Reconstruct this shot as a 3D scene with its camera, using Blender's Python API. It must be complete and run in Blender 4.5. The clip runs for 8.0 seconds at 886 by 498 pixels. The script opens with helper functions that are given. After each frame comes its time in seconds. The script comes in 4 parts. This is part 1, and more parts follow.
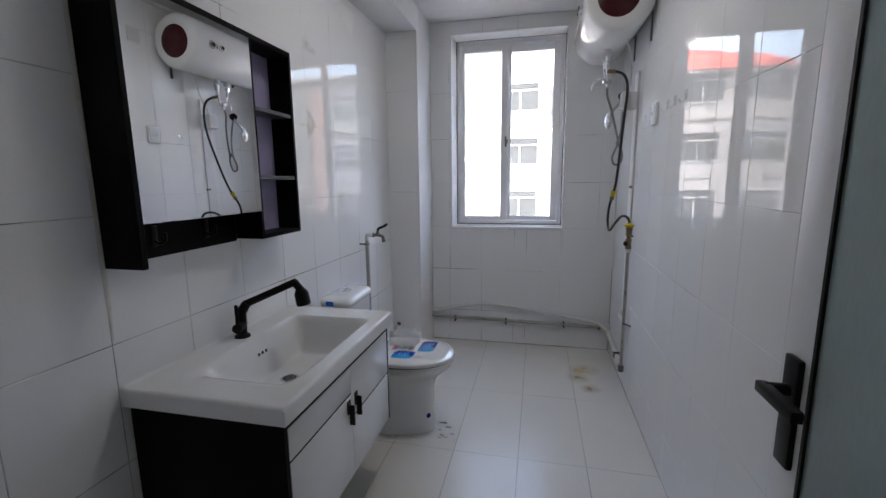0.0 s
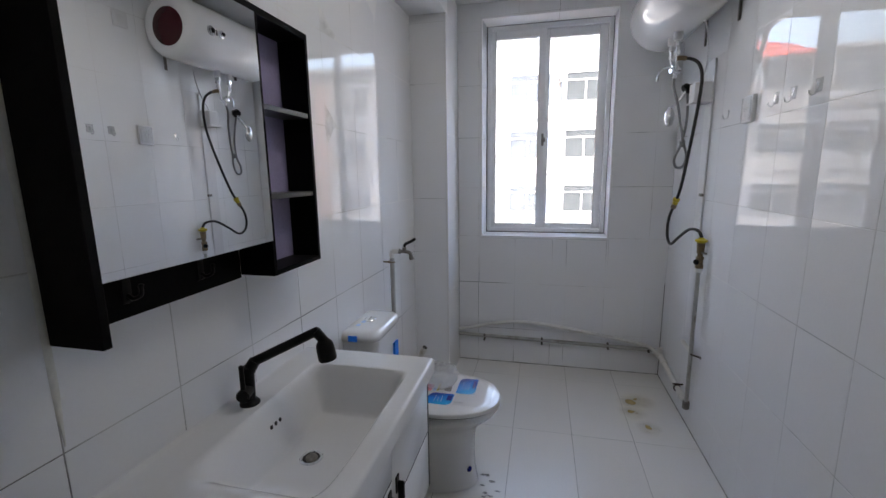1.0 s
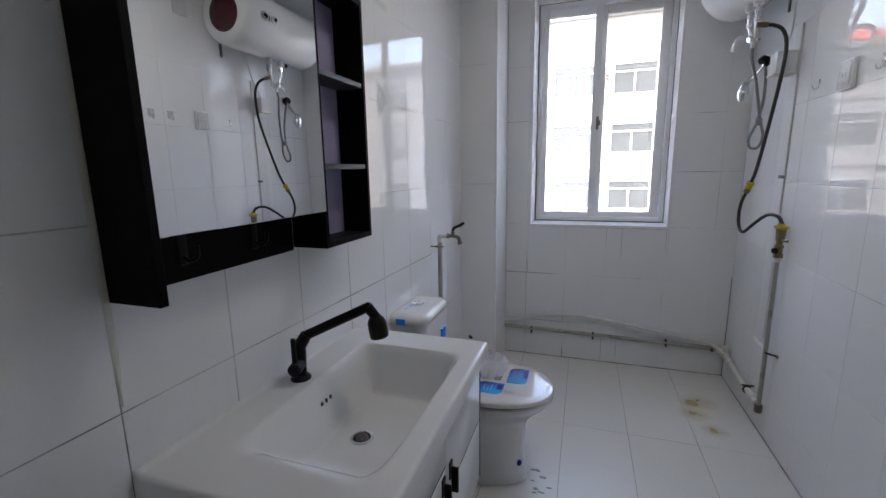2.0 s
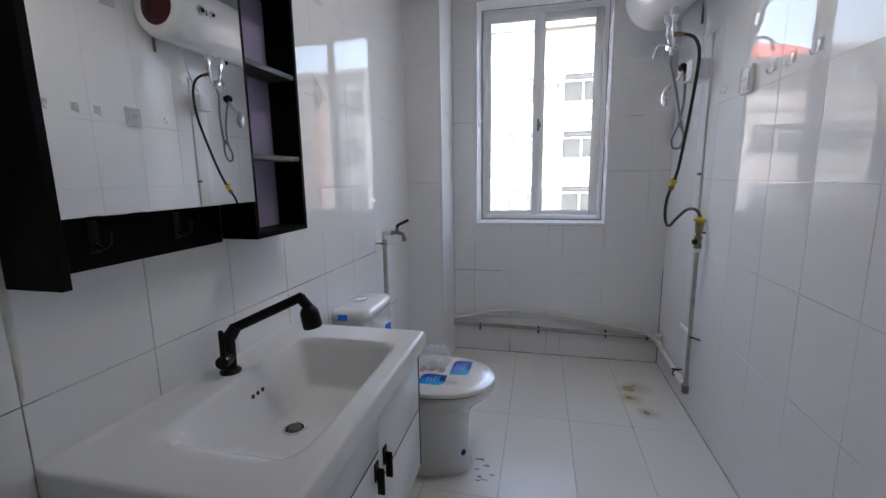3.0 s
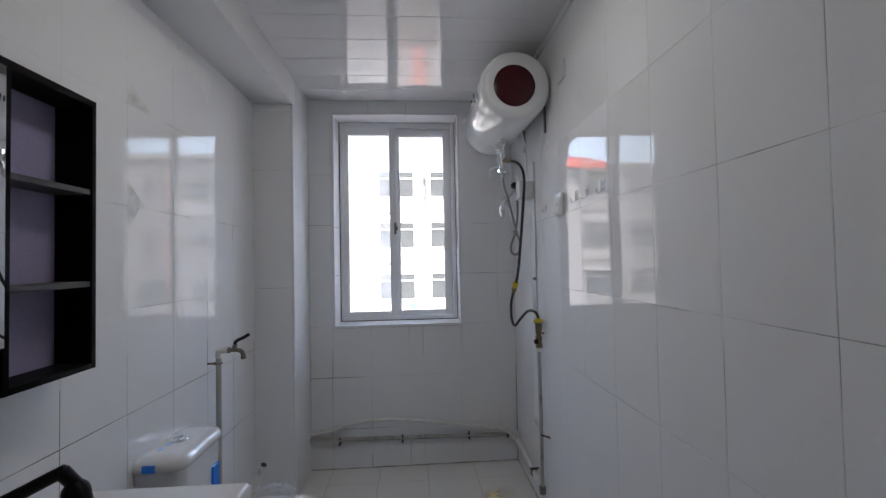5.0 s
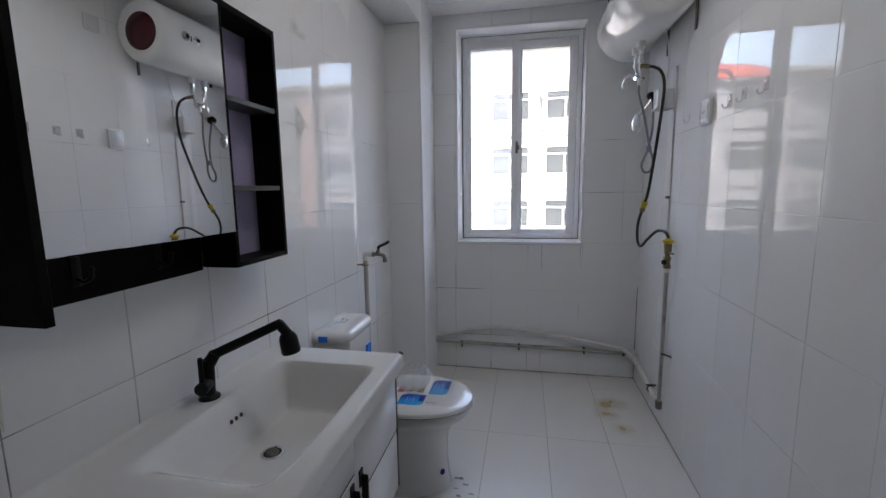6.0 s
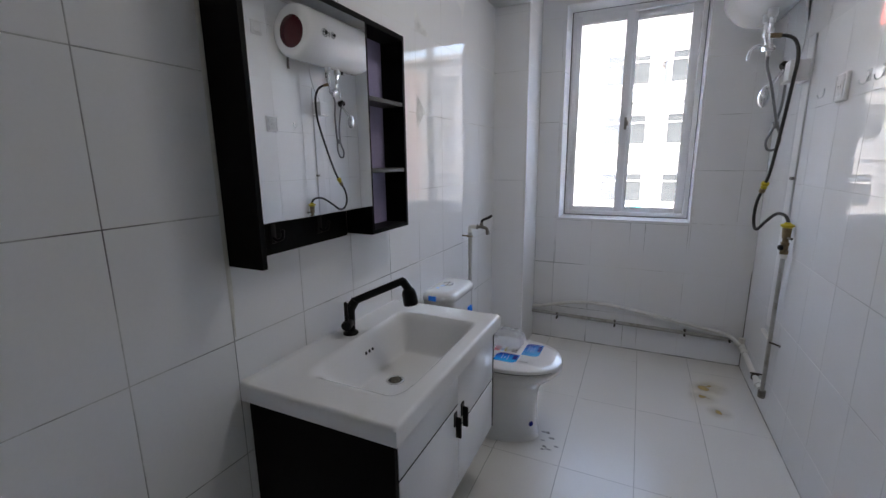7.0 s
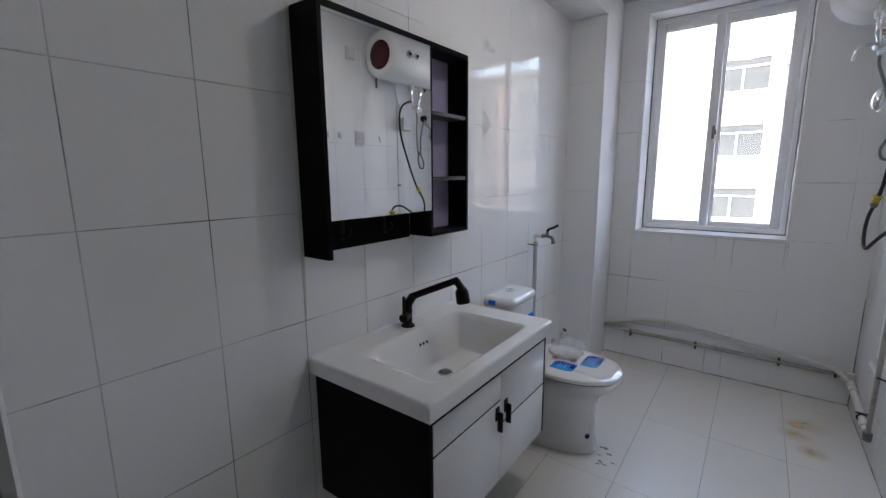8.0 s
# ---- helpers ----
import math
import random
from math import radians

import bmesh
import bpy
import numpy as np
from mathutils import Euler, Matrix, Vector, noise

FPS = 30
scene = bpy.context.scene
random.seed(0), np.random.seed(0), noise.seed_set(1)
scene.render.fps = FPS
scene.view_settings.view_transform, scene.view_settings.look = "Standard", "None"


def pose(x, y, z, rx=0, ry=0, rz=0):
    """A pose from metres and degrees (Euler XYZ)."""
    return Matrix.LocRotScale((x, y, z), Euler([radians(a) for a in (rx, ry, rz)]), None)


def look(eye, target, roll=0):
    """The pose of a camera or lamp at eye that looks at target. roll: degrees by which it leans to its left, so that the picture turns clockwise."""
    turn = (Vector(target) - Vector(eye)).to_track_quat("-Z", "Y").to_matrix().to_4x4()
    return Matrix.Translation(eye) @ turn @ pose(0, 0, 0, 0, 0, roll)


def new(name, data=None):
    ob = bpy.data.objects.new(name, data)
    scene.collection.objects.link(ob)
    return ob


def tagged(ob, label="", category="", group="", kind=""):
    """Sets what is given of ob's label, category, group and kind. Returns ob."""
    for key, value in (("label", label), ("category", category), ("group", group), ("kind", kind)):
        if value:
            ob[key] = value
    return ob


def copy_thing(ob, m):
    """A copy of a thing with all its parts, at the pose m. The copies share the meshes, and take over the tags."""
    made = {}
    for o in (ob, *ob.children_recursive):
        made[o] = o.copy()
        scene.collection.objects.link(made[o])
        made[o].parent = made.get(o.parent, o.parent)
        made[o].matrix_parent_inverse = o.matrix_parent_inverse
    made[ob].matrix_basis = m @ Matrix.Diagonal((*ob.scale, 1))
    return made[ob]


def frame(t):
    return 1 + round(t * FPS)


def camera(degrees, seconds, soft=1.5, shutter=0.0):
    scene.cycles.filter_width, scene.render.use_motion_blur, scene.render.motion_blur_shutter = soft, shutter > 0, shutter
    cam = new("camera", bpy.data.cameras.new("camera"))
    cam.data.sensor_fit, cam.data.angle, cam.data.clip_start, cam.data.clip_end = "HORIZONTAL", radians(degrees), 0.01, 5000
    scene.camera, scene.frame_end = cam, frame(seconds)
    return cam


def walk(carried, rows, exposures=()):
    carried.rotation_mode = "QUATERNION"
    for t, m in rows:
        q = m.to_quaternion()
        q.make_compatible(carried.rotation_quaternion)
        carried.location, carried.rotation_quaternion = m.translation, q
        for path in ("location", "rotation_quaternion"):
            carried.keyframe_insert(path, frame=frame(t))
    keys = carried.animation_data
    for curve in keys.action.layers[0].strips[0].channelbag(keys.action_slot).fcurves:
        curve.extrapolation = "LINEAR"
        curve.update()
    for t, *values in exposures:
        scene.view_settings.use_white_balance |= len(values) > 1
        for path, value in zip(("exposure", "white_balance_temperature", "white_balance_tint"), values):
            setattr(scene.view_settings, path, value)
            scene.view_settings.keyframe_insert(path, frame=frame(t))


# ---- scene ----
cam = camera(92.7, 8.0)
PATH = [
    (0, (1.06, 0.132, 1.259), (0.629, 2.058, 0.936), -0.6),
    (0.2, (1.028, 0.223, 1.259), (0.651, 2.158, 0.918), -0.6),
    (0.5, (0.972, 0.37, 1.265), (0.615, 2.308, 0.924), -0.6),
    (1, (0.82, 0.449, 1.33), (0.371, 2.366, 0.976), -0.8),
    (1.5, (0.744, 0.488, 1.291), (0.158, 2.367, 0.934), -0.8),
    (1.7, (0.739, 0.496, 1.275), (0.113, 2.361, 0.917), -0.9),
    (2.8, (0.834, 0.476, 1.220), (0.306, 2.368, 0.843), -0.9),
    (3, (0.836, 0.478, 1.215), (0.394, 2.399, 0.876), -0.9),
    (3.5, (0.9, 0.535, 1.282), (0.756, 2.524, 1.127), -0.7),
    (4, (1.013, 0.505, 1.431), (1.148, 2.5, 1.489), -0.9),
    (4.2, (1.001, 0.508, 1.418), (1.213, 2.494, 1.525), -1.2),
    (5.3, (0.917, 0.536, 1.3), (0.943, 2.535, 1.275), -1.0),
    (5.5, (0.902, 0.527, 1.304), (0.815, 2.522, 1.201), -1.0),
    (5.8, (0.869, 0.484, 1.262), (0.605, 2.455, 1.048), -1.3),
    (6, (0.879, 0.44, 1.261), (0.498, 2.383, 0.983), -0.8),
    (6.5, (0.906, 0.337, 1.267), (0.286, 2.199, 0.88), -0.6),
    (7, (0.931, 0.247, 1.301), (0.109, 2.025, 0.896), -0.6),
    (7.5, (1.002, 0.199, 1.304), (0.032, 1.909, 0.935), -0.5),
    (8, (1.082, 0.211, 1.285), (-0.093, 1.792, 0.941), -0.4),
]
EXPOSURE = [(0.0, 4.25), (0.5, 4.17), (1.5, 4.20), (3.0, 4.27), (3.5, 4.18), (4.0, 4.01), (4.7, 3.93), (5.5, 3.89), (6.0, 4.01), (6.5, 4.14), (7.0, 4.25), (8.0, 4.32)]
walk(cam, [(t, look(eye, target, roll)) for t, eye, target, roll in PATH], [(t, stops, 7520, 15) for t, stops in EXPOSURE])

# ---- world, sun, lamps ----
world = bpy.data.worlds.new("sky")
scene.world = world
world.use_nodes = True
_wn = world.node_tree.nodes
_sky = _wn.new("ShaderNodeTexSky")
_sky.sky_type = "NISHITA"
_sky.sun_disc = False
_sky.sun_elevation = radians(48)
_sky.sun_rotation = radians(237)
_sky.dust_density = 2.2
world.node_tree.links.new(_sky.outputs[0], _wn["Background"].inputs[0])
_wn["Background"].inputs[1].default_value = 0.15

sun = new("sun", bpy.data.lights.new("sun", "SUN"))
sun.data.energy, sun.data.angle, sun.data.color = 1.5, radians(0.5), (1.0, 0.96, 0.9)
sun.matrix_world = look((-14.0, -9.0, 18.5), (0, 0, 0))
LAMP_GLOW = 1.12

# ---- materials ----


def material(name, color, rough=0.5, metal=0.0, vary=0.06, scale=6.0, bump=0.0, bump_scale=40.0,
             fine=120.0, rough_vary=0.0, coat=0.0, spec=0.5, stain=None, stain_scale=3.0, stain_at=0.6, by_piece=0.0):
    """Surface with two scales of colour variation, optional stains, bump and per-piece tone."""
    m = bpy.data.materials.new(name)
    m.use_nodes = True
    nt = m.node_tree
    N, L = nt.nodes, nt.links
    b = N["Principled BSDF"]
    b.inputs["Metallic"].default_value = metal
    b.inputs["Roughness"].default_value = rough
    b.inputs["Coat Weight"].default_value = coat
    b.inputs["Coat Roughness"].default_value = 0.05
    b.inputs["Specular IOR Level"].default_value = spec
    geo = N.new("ShaderNodeNewGeometry")
    n1 = N.new("ShaderNodeTexNoise")
    n1.inputs["Scale"].default_value = scale
    n1.inputs["Detail"].default_value = 5.0
    L.new(geo.outputs["Position"], n1.inputs["Vector"])
    n2 = N.new("ShaderNodeTexNoise")
    n2.inputs["Scale"].default_value = fine
    n2.inputs["Detail"].default_value = 2.0
    L.new(geo.outputs["Position"], n2.inputs["Vector"])
    add = N.new("ShaderNodeMath")
    add.operation = "ADD"
    L.new(n1.outputs[0], add.inputs[0])
    L.new(n2.outputs[0], add.inputs[1])
    fac = add.outputs[0]
    if by_piece:
        info = N.new("ShaderNodeObjectInfo")
        mul = N.new("ShaderNodeMath")
        mul.operation = "MULTIPLY_ADD"
        mul.inputs[1].default_value = by_piece
        L.new(info.outputs["Random"], mul.inputs[0])
        L.new(fac, mul.inputs[2])
        fac = mul.outputs[0]
    ramp = N.new("ShaderNodeMapRange")
    ramp.inputs["From Min"].default_value = 0.6
    ramp.inputs["From Max"].default_value = 1.4 + by_piece
    ramp.inputs["To Min"].default_value = 1.0 - vary
    ramp.inputs["To Max"].default_value = 1.0 + vary
    L.new(fac, ramp.inputs[0])
    hsv = N.new("ShaderNodeHueSaturation")
    hsv.inputs["Color"].default_value = (*color, 1)
    L.new(ramp.outputs[0], hsv.inputs["Value"])
    col = hsv.outputs[0]
    if stain:
        n3 = N.new("ShaderNodeTexNoise")
        n3.inputs["Scale"].default_value = stain_scale
        n3.inputs["Detail"].default_value = 8.0
        n3.inputs["Roughness"].default_value = 0.65
        L.new(geo.outputs["Position"], n3.inputs["Vector"])
        mr = N.new("ShaderNodeMapRange")
        mr.inputs["From Min"].default_value = stain_at - 0.08
        mr.inputs["From Max"].default_value = stain_at + 0.08
        L.new(n3.outputs[0], mr.inputs[0])
        mix = N.new("ShaderNodeMix")
        mix.data_type = "RGBA"
        L.new(mr.outputs[0], mix.inputs[0])
        L.new(col, mix.inputs[6])
        mix.inputs[7].default_value = (*stain, 1)
        col = mix.outputs[2]
    L.new(col, b.inputs["Base Color"])
    if rough_vary:
        rr = N.new("ShaderNodeMapRange")
        rr.inputs["From Min"].default_value = 0.3
        rr.inputs["From Max"].default_value = 0.7
        rr.inputs["To Min"].default_value = max(0.0, rough - rough_vary)
        rr.inputs["To Max"].default_value = rough + rough_vary
        L.new(n1.outputs[0], rr.inputs[0])
        L.new(rr.outputs[0], b.inputs["Roughness"])
    if bump:
        n4 = N.new("ShaderNodeTexNoise")
        n4.inputs["Scale"].default_value = bump_scale
        n4.inputs["Detail"].default_value = 2.0
        L.new(geo.outputs["Position"], n4.inputs["Vector"])
        bp = N.new("ShaderNodeBump")
        bp.inputs["Strength"].default_value = 1.0
        bp.inputs["Distance"].default_value = bump
        L.new(n4.outputs[0], bp.inputs["Height"])
        L.new(bp.outputs[0], b.inputs["Normal"])
    return m


def glass(name, color=(1, 1, 1), rough=0.0):
    m = bpy.data.materials.new(name)
    m.use_nodes = True
    b = m.node_tree.nodes["Principled BSDF"]
    b.inputs["Base Color"].default_value = (*color, 1)
    b.inputs["Transmission Weight"].default_value = 1.0
    b.inputs["Roughness"].default_value = rough
    b.inputs["IOR"].default_value = 1.45
    return m


def hazy(name, haze):
    """Window glass with an uneven pale translucent haze mixed in, which veils the view."""
    m = glass(name)
    N, L = m.node_tree.nodes, m.node_tree.links
    tl = N.new("ShaderNodeBsdfTranslucent")
    tl.inputs["Color"].default_value = (0.9, 0.9, 0.9, 1)
    nz = N.new("ShaderNodeTexNoise")
    nz.inputs["Scale"].default_value = 9.0
    mr = N.new("ShaderNodeMapRange")
    mr.inputs["From Min"].default_value, mr.inputs["From Max"].default_value = 0.3, 0.7
    mr.inputs["To Min"].default_value, mr.inputs["To Max"].default_value = haze * 0.7, haze * 1.3
    mx = N.new("ShaderNodeMixShader")
    L.new(nz.outputs[0], mr.inputs[0])
    L.new(mr.outputs[0], mx.inputs[0])
    L.new(N["Principled BSDF"].outputs[0], mx.inputs[1])
    L.new(tl.outputs[0], mx.inputs[2])
    L.new(mx.outputs[0], N["Material Output"].inputs[0])
    return m


def film(name, color, clear, rough=0.1, uneven=0.15):
    """Thin clear plastic: part of the light goes straight through."""
    m = bpy.data.materials.new(name)
    m.use_nodes = True
    N, L = m.node_tree.nodes, m.node_tree.links
    b = N["Principled BSDF"]
    b.inputs["Base Color"].default_value = (*color, 1)
    b.inputs["Roughness"].default_value = rough
    tr = N.new("ShaderNodeBsdfTransparent")
    mx = N.new("ShaderNodeMixShader")
    nz = N.new("ShaderNodeTexNoise")
    nz.inputs["Scale"].default_value = 60.0
    mr = N.new("ShaderNodeMapRange")
    mr.inputs["From Min"].default_value, mr.inputs["From Max"].default_value = 0.3, 0.7
    mr.inputs["To Min"].default_value, mr.inputs["To Max"].default_value = clear - uneven, min(1.0, clear + uneven)
    L.new(nz.outputs[0], mr.inputs[0])
    L.new(mr.outputs[0], mx.inputs[0])
    L.new(b.outputs[0], mx.inputs[1])
    L.new(tr.outputs[0], mx.inputs[2])
    L.new(mx.outputs[0], N["Material Output"].inputs[0])
    return m


def soft_stain(name, color, spots, most):
    """A thin stain that fades out from its spots (x, y, radius) and is broken up by noise."""
    m = bpy.data.materials.new(name)
    m.use_nodes = True
    N, L = m.node_tree.nodes, m.node_tree.links
    b = N["Principled BSDF"]
    b.inputs["Base Color"].default_value = (*color, 1)
    b.inputs["Roughness"].default_value = 0.3
    geo = N.new("ShaderNodeNewGeometry")
    nz = N.new("ShaderNodeTexNoise")
    nz.inputs["Scale"].default_value = 13.0
    nz.inputs["Detail"].default_value = 6.0
    L.new(geo.outputs["Position"], nz.inputs["Vector"])
    total = None
    for x, y, r in spots:
        d = N.new("ShaderNodeVectorMath")
        d.operation = "DISTANCE"
        d.inputs[1].default_value = (x, y, 0)
        L.new(geo.outputs["Position"], d.inputs[0])
        fade = N.new("ShaderNodeMapRange")
        fade.interpolation_type = "SMOOTHSTEP"
        fade.inputs["From Min"].default_value, fade.inputs["From Max"].default_value = 0.0, r
        fade.inputs["To Min"].default_value, fade.inputs["To Max"].default_value = 1.0, 0.0
        L.new(d.outputs["Value"], fade.inputs[0])
        if total is None:
            total = fade.outputs[0]
        else:
            mx = N.new("ShaderNodeMath")
            mx.operation = "MAXIMUM"
            L.new(total, mx.inputs[0])
            L.new(fade.outputs[0], mx.inputs[1])
            total = mx.outputs[0]
    spread = N.new("ShaderNodeMapRange")
    spread.inputs["From Min"].default_value, spread.inputs["From Max"].default_value = 0.35, 0.65
    spread.inputs["To Min"].default_value, spread.inputs["To Max"].default_value = most * 0.6, most * 1.3
    L.new(nz.outputs[0], spread.inputs[0])
    mul = N.new("ShaderNodeMath")
    mul.operation = "MULTIPLY"
    L.new(total, mul.inputs[0])
    L.new(spread.outputs[0], mul.inputs[1])
    tr = N.new("ShaderNodeBsdfTransparent")
    mix = N.new("ShaderNodeMixShader")
    L.new(mul.outputs[0], mix.inputs[0])
    L.new(tr.outputs[0], mix.inputs[1])
    L.new(b.outputs[0], mix.inputs[2])
    L.new(mix.outputs[0], N["Material Output"].inputs[0])
    return m


def gradient(name, stops):
    """Printed colours that run along the length of the thing."""
    m = bpy.data.materials.new(name)
    m.use_nodes = True
    N, L = m.node_tree.nodes, m.node_tree.links
    b = N["Principled BSDF"]
    b.inputs["Roughness"].default_value = 0.22
    co = N.new("ShaderNodeTexCoord")
    sep = N.new("ShaderNodeSeparateXYZ")
    L.new(co.outputs["Generated"], sep.inputs[0])
    mean = N.new("ShaderNodeMath")
    mean.operation = "MULTIPLY_ADD"
    mean.inputs[1].default_value = -0.45
    L.new(sep.outputs[0], mean.inputs[0])
    L.new(sep.outputs[1], mean.inputs[2])
    ramp = N.new("ShaderNodeValToRGB")
    while len(ramp.color_ramp.elements) < len(stops):
        ramp.color_ramp.elements.new(0.5)
    for e, (p, c) in zip(ramp.color_ramp.elements, stops):
        e.position, e.color = p, (*c, 1)
    flip = N.new("ShaderNodeMath")
    flip.operation = "SUBTRACT"
    flip.inputs[0].default_value = 0.75
    L.new(mean.outputs[0], flip.inputs[1])
    L.new(flip.outputs[0], ramp.inputs[0])
    L.new(ramp.outputs[0], b.inputs["Base Color"])
    return m


def glow(name, color, strength):
    m = bpy.data.materials.new(name)
    m.use_nodes = True
    b = m.node_tree.nodes["Principled BSDF"]
    b.inputs["Base Color"].default_value = (0.8, 0.8, 0.8, 1)
    b.inputs["Emission Color"].default_value = (*color, 1)
    b.inputs["Emission Strength"].default_value = strength
    return m


WALL_TILE = material("wall_tile_glaze", (0.895, 0.90, 0.91), 0.012, spec=0.19, vary=0.02, scale=2.0, bump=0.00012, bump_scale=7.0, rough_vary=0.006, by_piece=0.25)
GROUT = material("grout", (0.66, 0.66, 0.65), 0.9, vary=0.2, scale=5.0, stain=(0.16, 0.16, 0.16), stain_scale=2.5, stain_at=0.53)
FLOOR_TILE = material("floor_tile_glaze", (0.86, 0.85, 0.825), 0.27, vary=0.04, scale=3.0, bump=0.0001, bump_scale=30.0, by_piece=0.3)
GROUT_MID = material("mid_grout", (0.84, 0.84, 0.83), 0.55, vary=0.08, scale=5.0, stain=(0.22, 0.22, 0.22), stain_scale=2.0, stain_at=0.58)
GROUT_PALE = material("pale_grout", (0.84, 0.84, 0.83), 0.6, vary=0.1, scale=5.0, stain=(0.09, 0.09, 0.088), stain_scale=2.6, stain_at=0.56)
GROUT_CLEAN = material("clean_grout", (0.84, 0.84, 0.83), 0.5, vary=0.06, scale=5.0, stain=(0.45, 0.45, 0.44), stain_scale=3.0, stain_at=0.58)
FLOOR_GROUT = material("floor_grout", (0.42, 0.41, 0.39), 0.9, vary=0.2, scale=6.0, stain=(0.15, 0.14, 0.13), stain_scale=3.0, stain_at=0.53)
CEILING = material("ceiling_pvc", (0.82, 0.82, 0.83), 0.05, spec=0.38, vary=0.02, scale=2.0, bump=0.00015, bump_scale=9.0)
PAINT = material("white_paint", (0.78, 0.78, 0.785), 0.6, vary=0.03, scale=3.0, bump=0.0006, bump_scale=60.0)
PVC = material("window_pvc", (0.87, 0.87, 0.88), 0.25, vary=0.015, scale=8.0)
SILL = material("window_border_tile", (0.87, 0.87, 0.88), 0.12, vary=0.015, scale=8.0)
SEALANT = material("old_sealant", (0.74, 0.73, 0.68), 0.45, vary=0.08, scale=12.0)
GLASS = glass("window_glass")
# left pane only: haze mixed in so the view through it washes out
HAZY_GLASS = hazy("hazy_window_glass", 0.1)
SEAL = material("dark_seal", (0.03, 0.03, 0.03), 0.6)
BLACK_WOOD = material("black_laminate", (0.004, 0.004, 0.0045), 0.5, spec=0.08, vary=0.3, scale=20.0, bump=0.0002, bump_scale=200.0)
WHITE_LACQUER = material("white_lacquer", (0.84, 0.84, 0.85), 0.22, vary=0.02, scale=4.0)
CERAMIC = material("ceramic", (0.88, 0.88, 0.885), 0.06, vary=0.015, scale=4.0, coat=0.5)
BASIN_GLAZE = material("basin_glaze", (0.87, 0.87, 0.875), 0.09, spec=0.45, vary=0.015, scale=4.0, rough_vary=0.02)
BLACK_METAL = material("matte_black_metal", (0.005, 0.005, 0.0052), 0.40, spec=0.22, vary=0.2, scale=20.0)
CHROME = material("chrome", (0.75, 0.76, 0.77), 0.12, 1.0, vary=0.06, scale=30.0)
DULL_STEEL = material("dull_steel", (0.22, 0.205, 0.185), 0.4, 0.8, vary=0.3, scale=60.0)
BRASS = material("tarnished_brass", (0.28, 0.21, 0.13), 0.42, 0.7, vary=0.25, scale=50.0, stain=(0.16, 0.13, 0.10), stain_scale=40.0)
RUST = material("dark_rust", (0.055, 0.042, 0.032), 0.6, 0.2, vary=0.3, scale=60.0)
PURPLE = material("lilac_film", (0.40, 0.36, 0.55), 0.35, vary=0.12, scale=6.0)
SHELF_GREY = material("dark_grey_edge", (0.05, 0.05, 0.052), 0.35, vary=0.2)
ENAMEL = material("white_enamel", (0.82, 0.82, 0.82), 0.07, vary=0.02, scale=3.0)
RED = material("dark_red_plastic", (0.055, 0.003, 0.008), 0.25, vary=0.15, scale=10.0)
BLUE = gradient("blue_print", ((0.0, (0.005, 0.05, 0.40)), (0.3, (0.001, 0.22, 0.80)), (1.0, (0.002, 0.48, 0.92))))
STICKER = material("blue_label", (0.008, 0.25, 0.92), 0.25, vary=0.2, scale=14.0)
NAVY = material("navy_label", (0.015, 0.03, 0.30), 0.25, vary=0.2, scale=14.0)
LABEL_WHITE = material("label_white", (0.75, 0.76, 0.78), 0.3)
LABEL_PALE = material("label_print", (0.35, 0.55, 0.85), 0.3)
PINK = material("label_pink", (0.70, 0.20, 0.24), 0.35)
YELLOW = material("yellow_plastic", (0.62, 0.47, 0.02), 0.4, vary=0.15, scale=40.0)
RUBBER = material("black_rubber", (0.018, 0.018, 0.018), 0.45, vary=0.2, scale=60.0)
GREY_HOSE = material("grey_shower_hose", (0.26, 0.26, 0.27), 0.3, 0.5, vary=0.15, scale=80.0)
PIPE_GREY = material("old_pipe", (0.44, 0.43, 0.41), 0.42, vary=0.12, scale=20.0, stain=(0.17, 0.15, 0.11), stain_scale=9.0, stain_at=0.62)
PIPE_WHITE = material("white_pipe", (0.78, 0.77, 0.74), 0.35, vary=0.06, scale=15.0, stain=(0.55, 0.51, 0.43), stain_scale=12.0, stain_at=0.66)
WHITE_PLASTIC = material("white_plastic", (0.76, 0.76, 0.77), 0.3, vary=0.03)
CLEAR_PLASTIC = film("clear_plastic", (0.75, 0.77, 0.8), 0.75, 0.12)
BAG = film("crumpled_bag", (0.85, 0.86, 0.88), 0.77, 0.08)
PAD = film("clear_pad", (0.8, 0.8, 0.82), 0.8, 0.1)
STAIN = soft_stain("rust_stain", (0.98, 0.74, 0.27), ((1.41, 2.92, 0.10), (1.355, 2.90, 0.09), (1.345, 2.79, 0.09), (1.40, 2.655, 0.075), (1.425, 2.648, 0.05)), 0.4)
SMEAR = film("cement_smear", (0.16, 0.16, 0.16), 0.74, 0.7)
FROSTED = film("frosted_glass", (0.42, 0.52, 0.515), 0.15, 0.12, 0.03)
DOOR_WHITE = material("door_white", (0.82, 0.82, 0.83), 0.42, vary=0.02)
LAMP = glow("lamp_diffuser", (0.88, 0.95, 1.0), LAMP_GLOW)
MIRROR = material("mirror_silver", (0.77, 0.78, 0.785), 0.0, 1.0, vary=0.0)
FACADE = material("facade_plaster", (0.33, 0.342, 0.355), 0.8, vary=0.08, scale=0.5, fine=4.0)
FACADE_RED = material("facade_red_paint", (0.50, 0.20, 0.17), 0.8, vary=0.1, scale=0.6)
FACADE_PINK = material("facade_pink_paint", (0.40, 0.27, 0.245), 0.8, vary=0.1, scale=0.6)
ROOF_RED = material("roof_red", (0.40, 0.055, 0.04), 0.7, vary=0.15, scale=1.0)
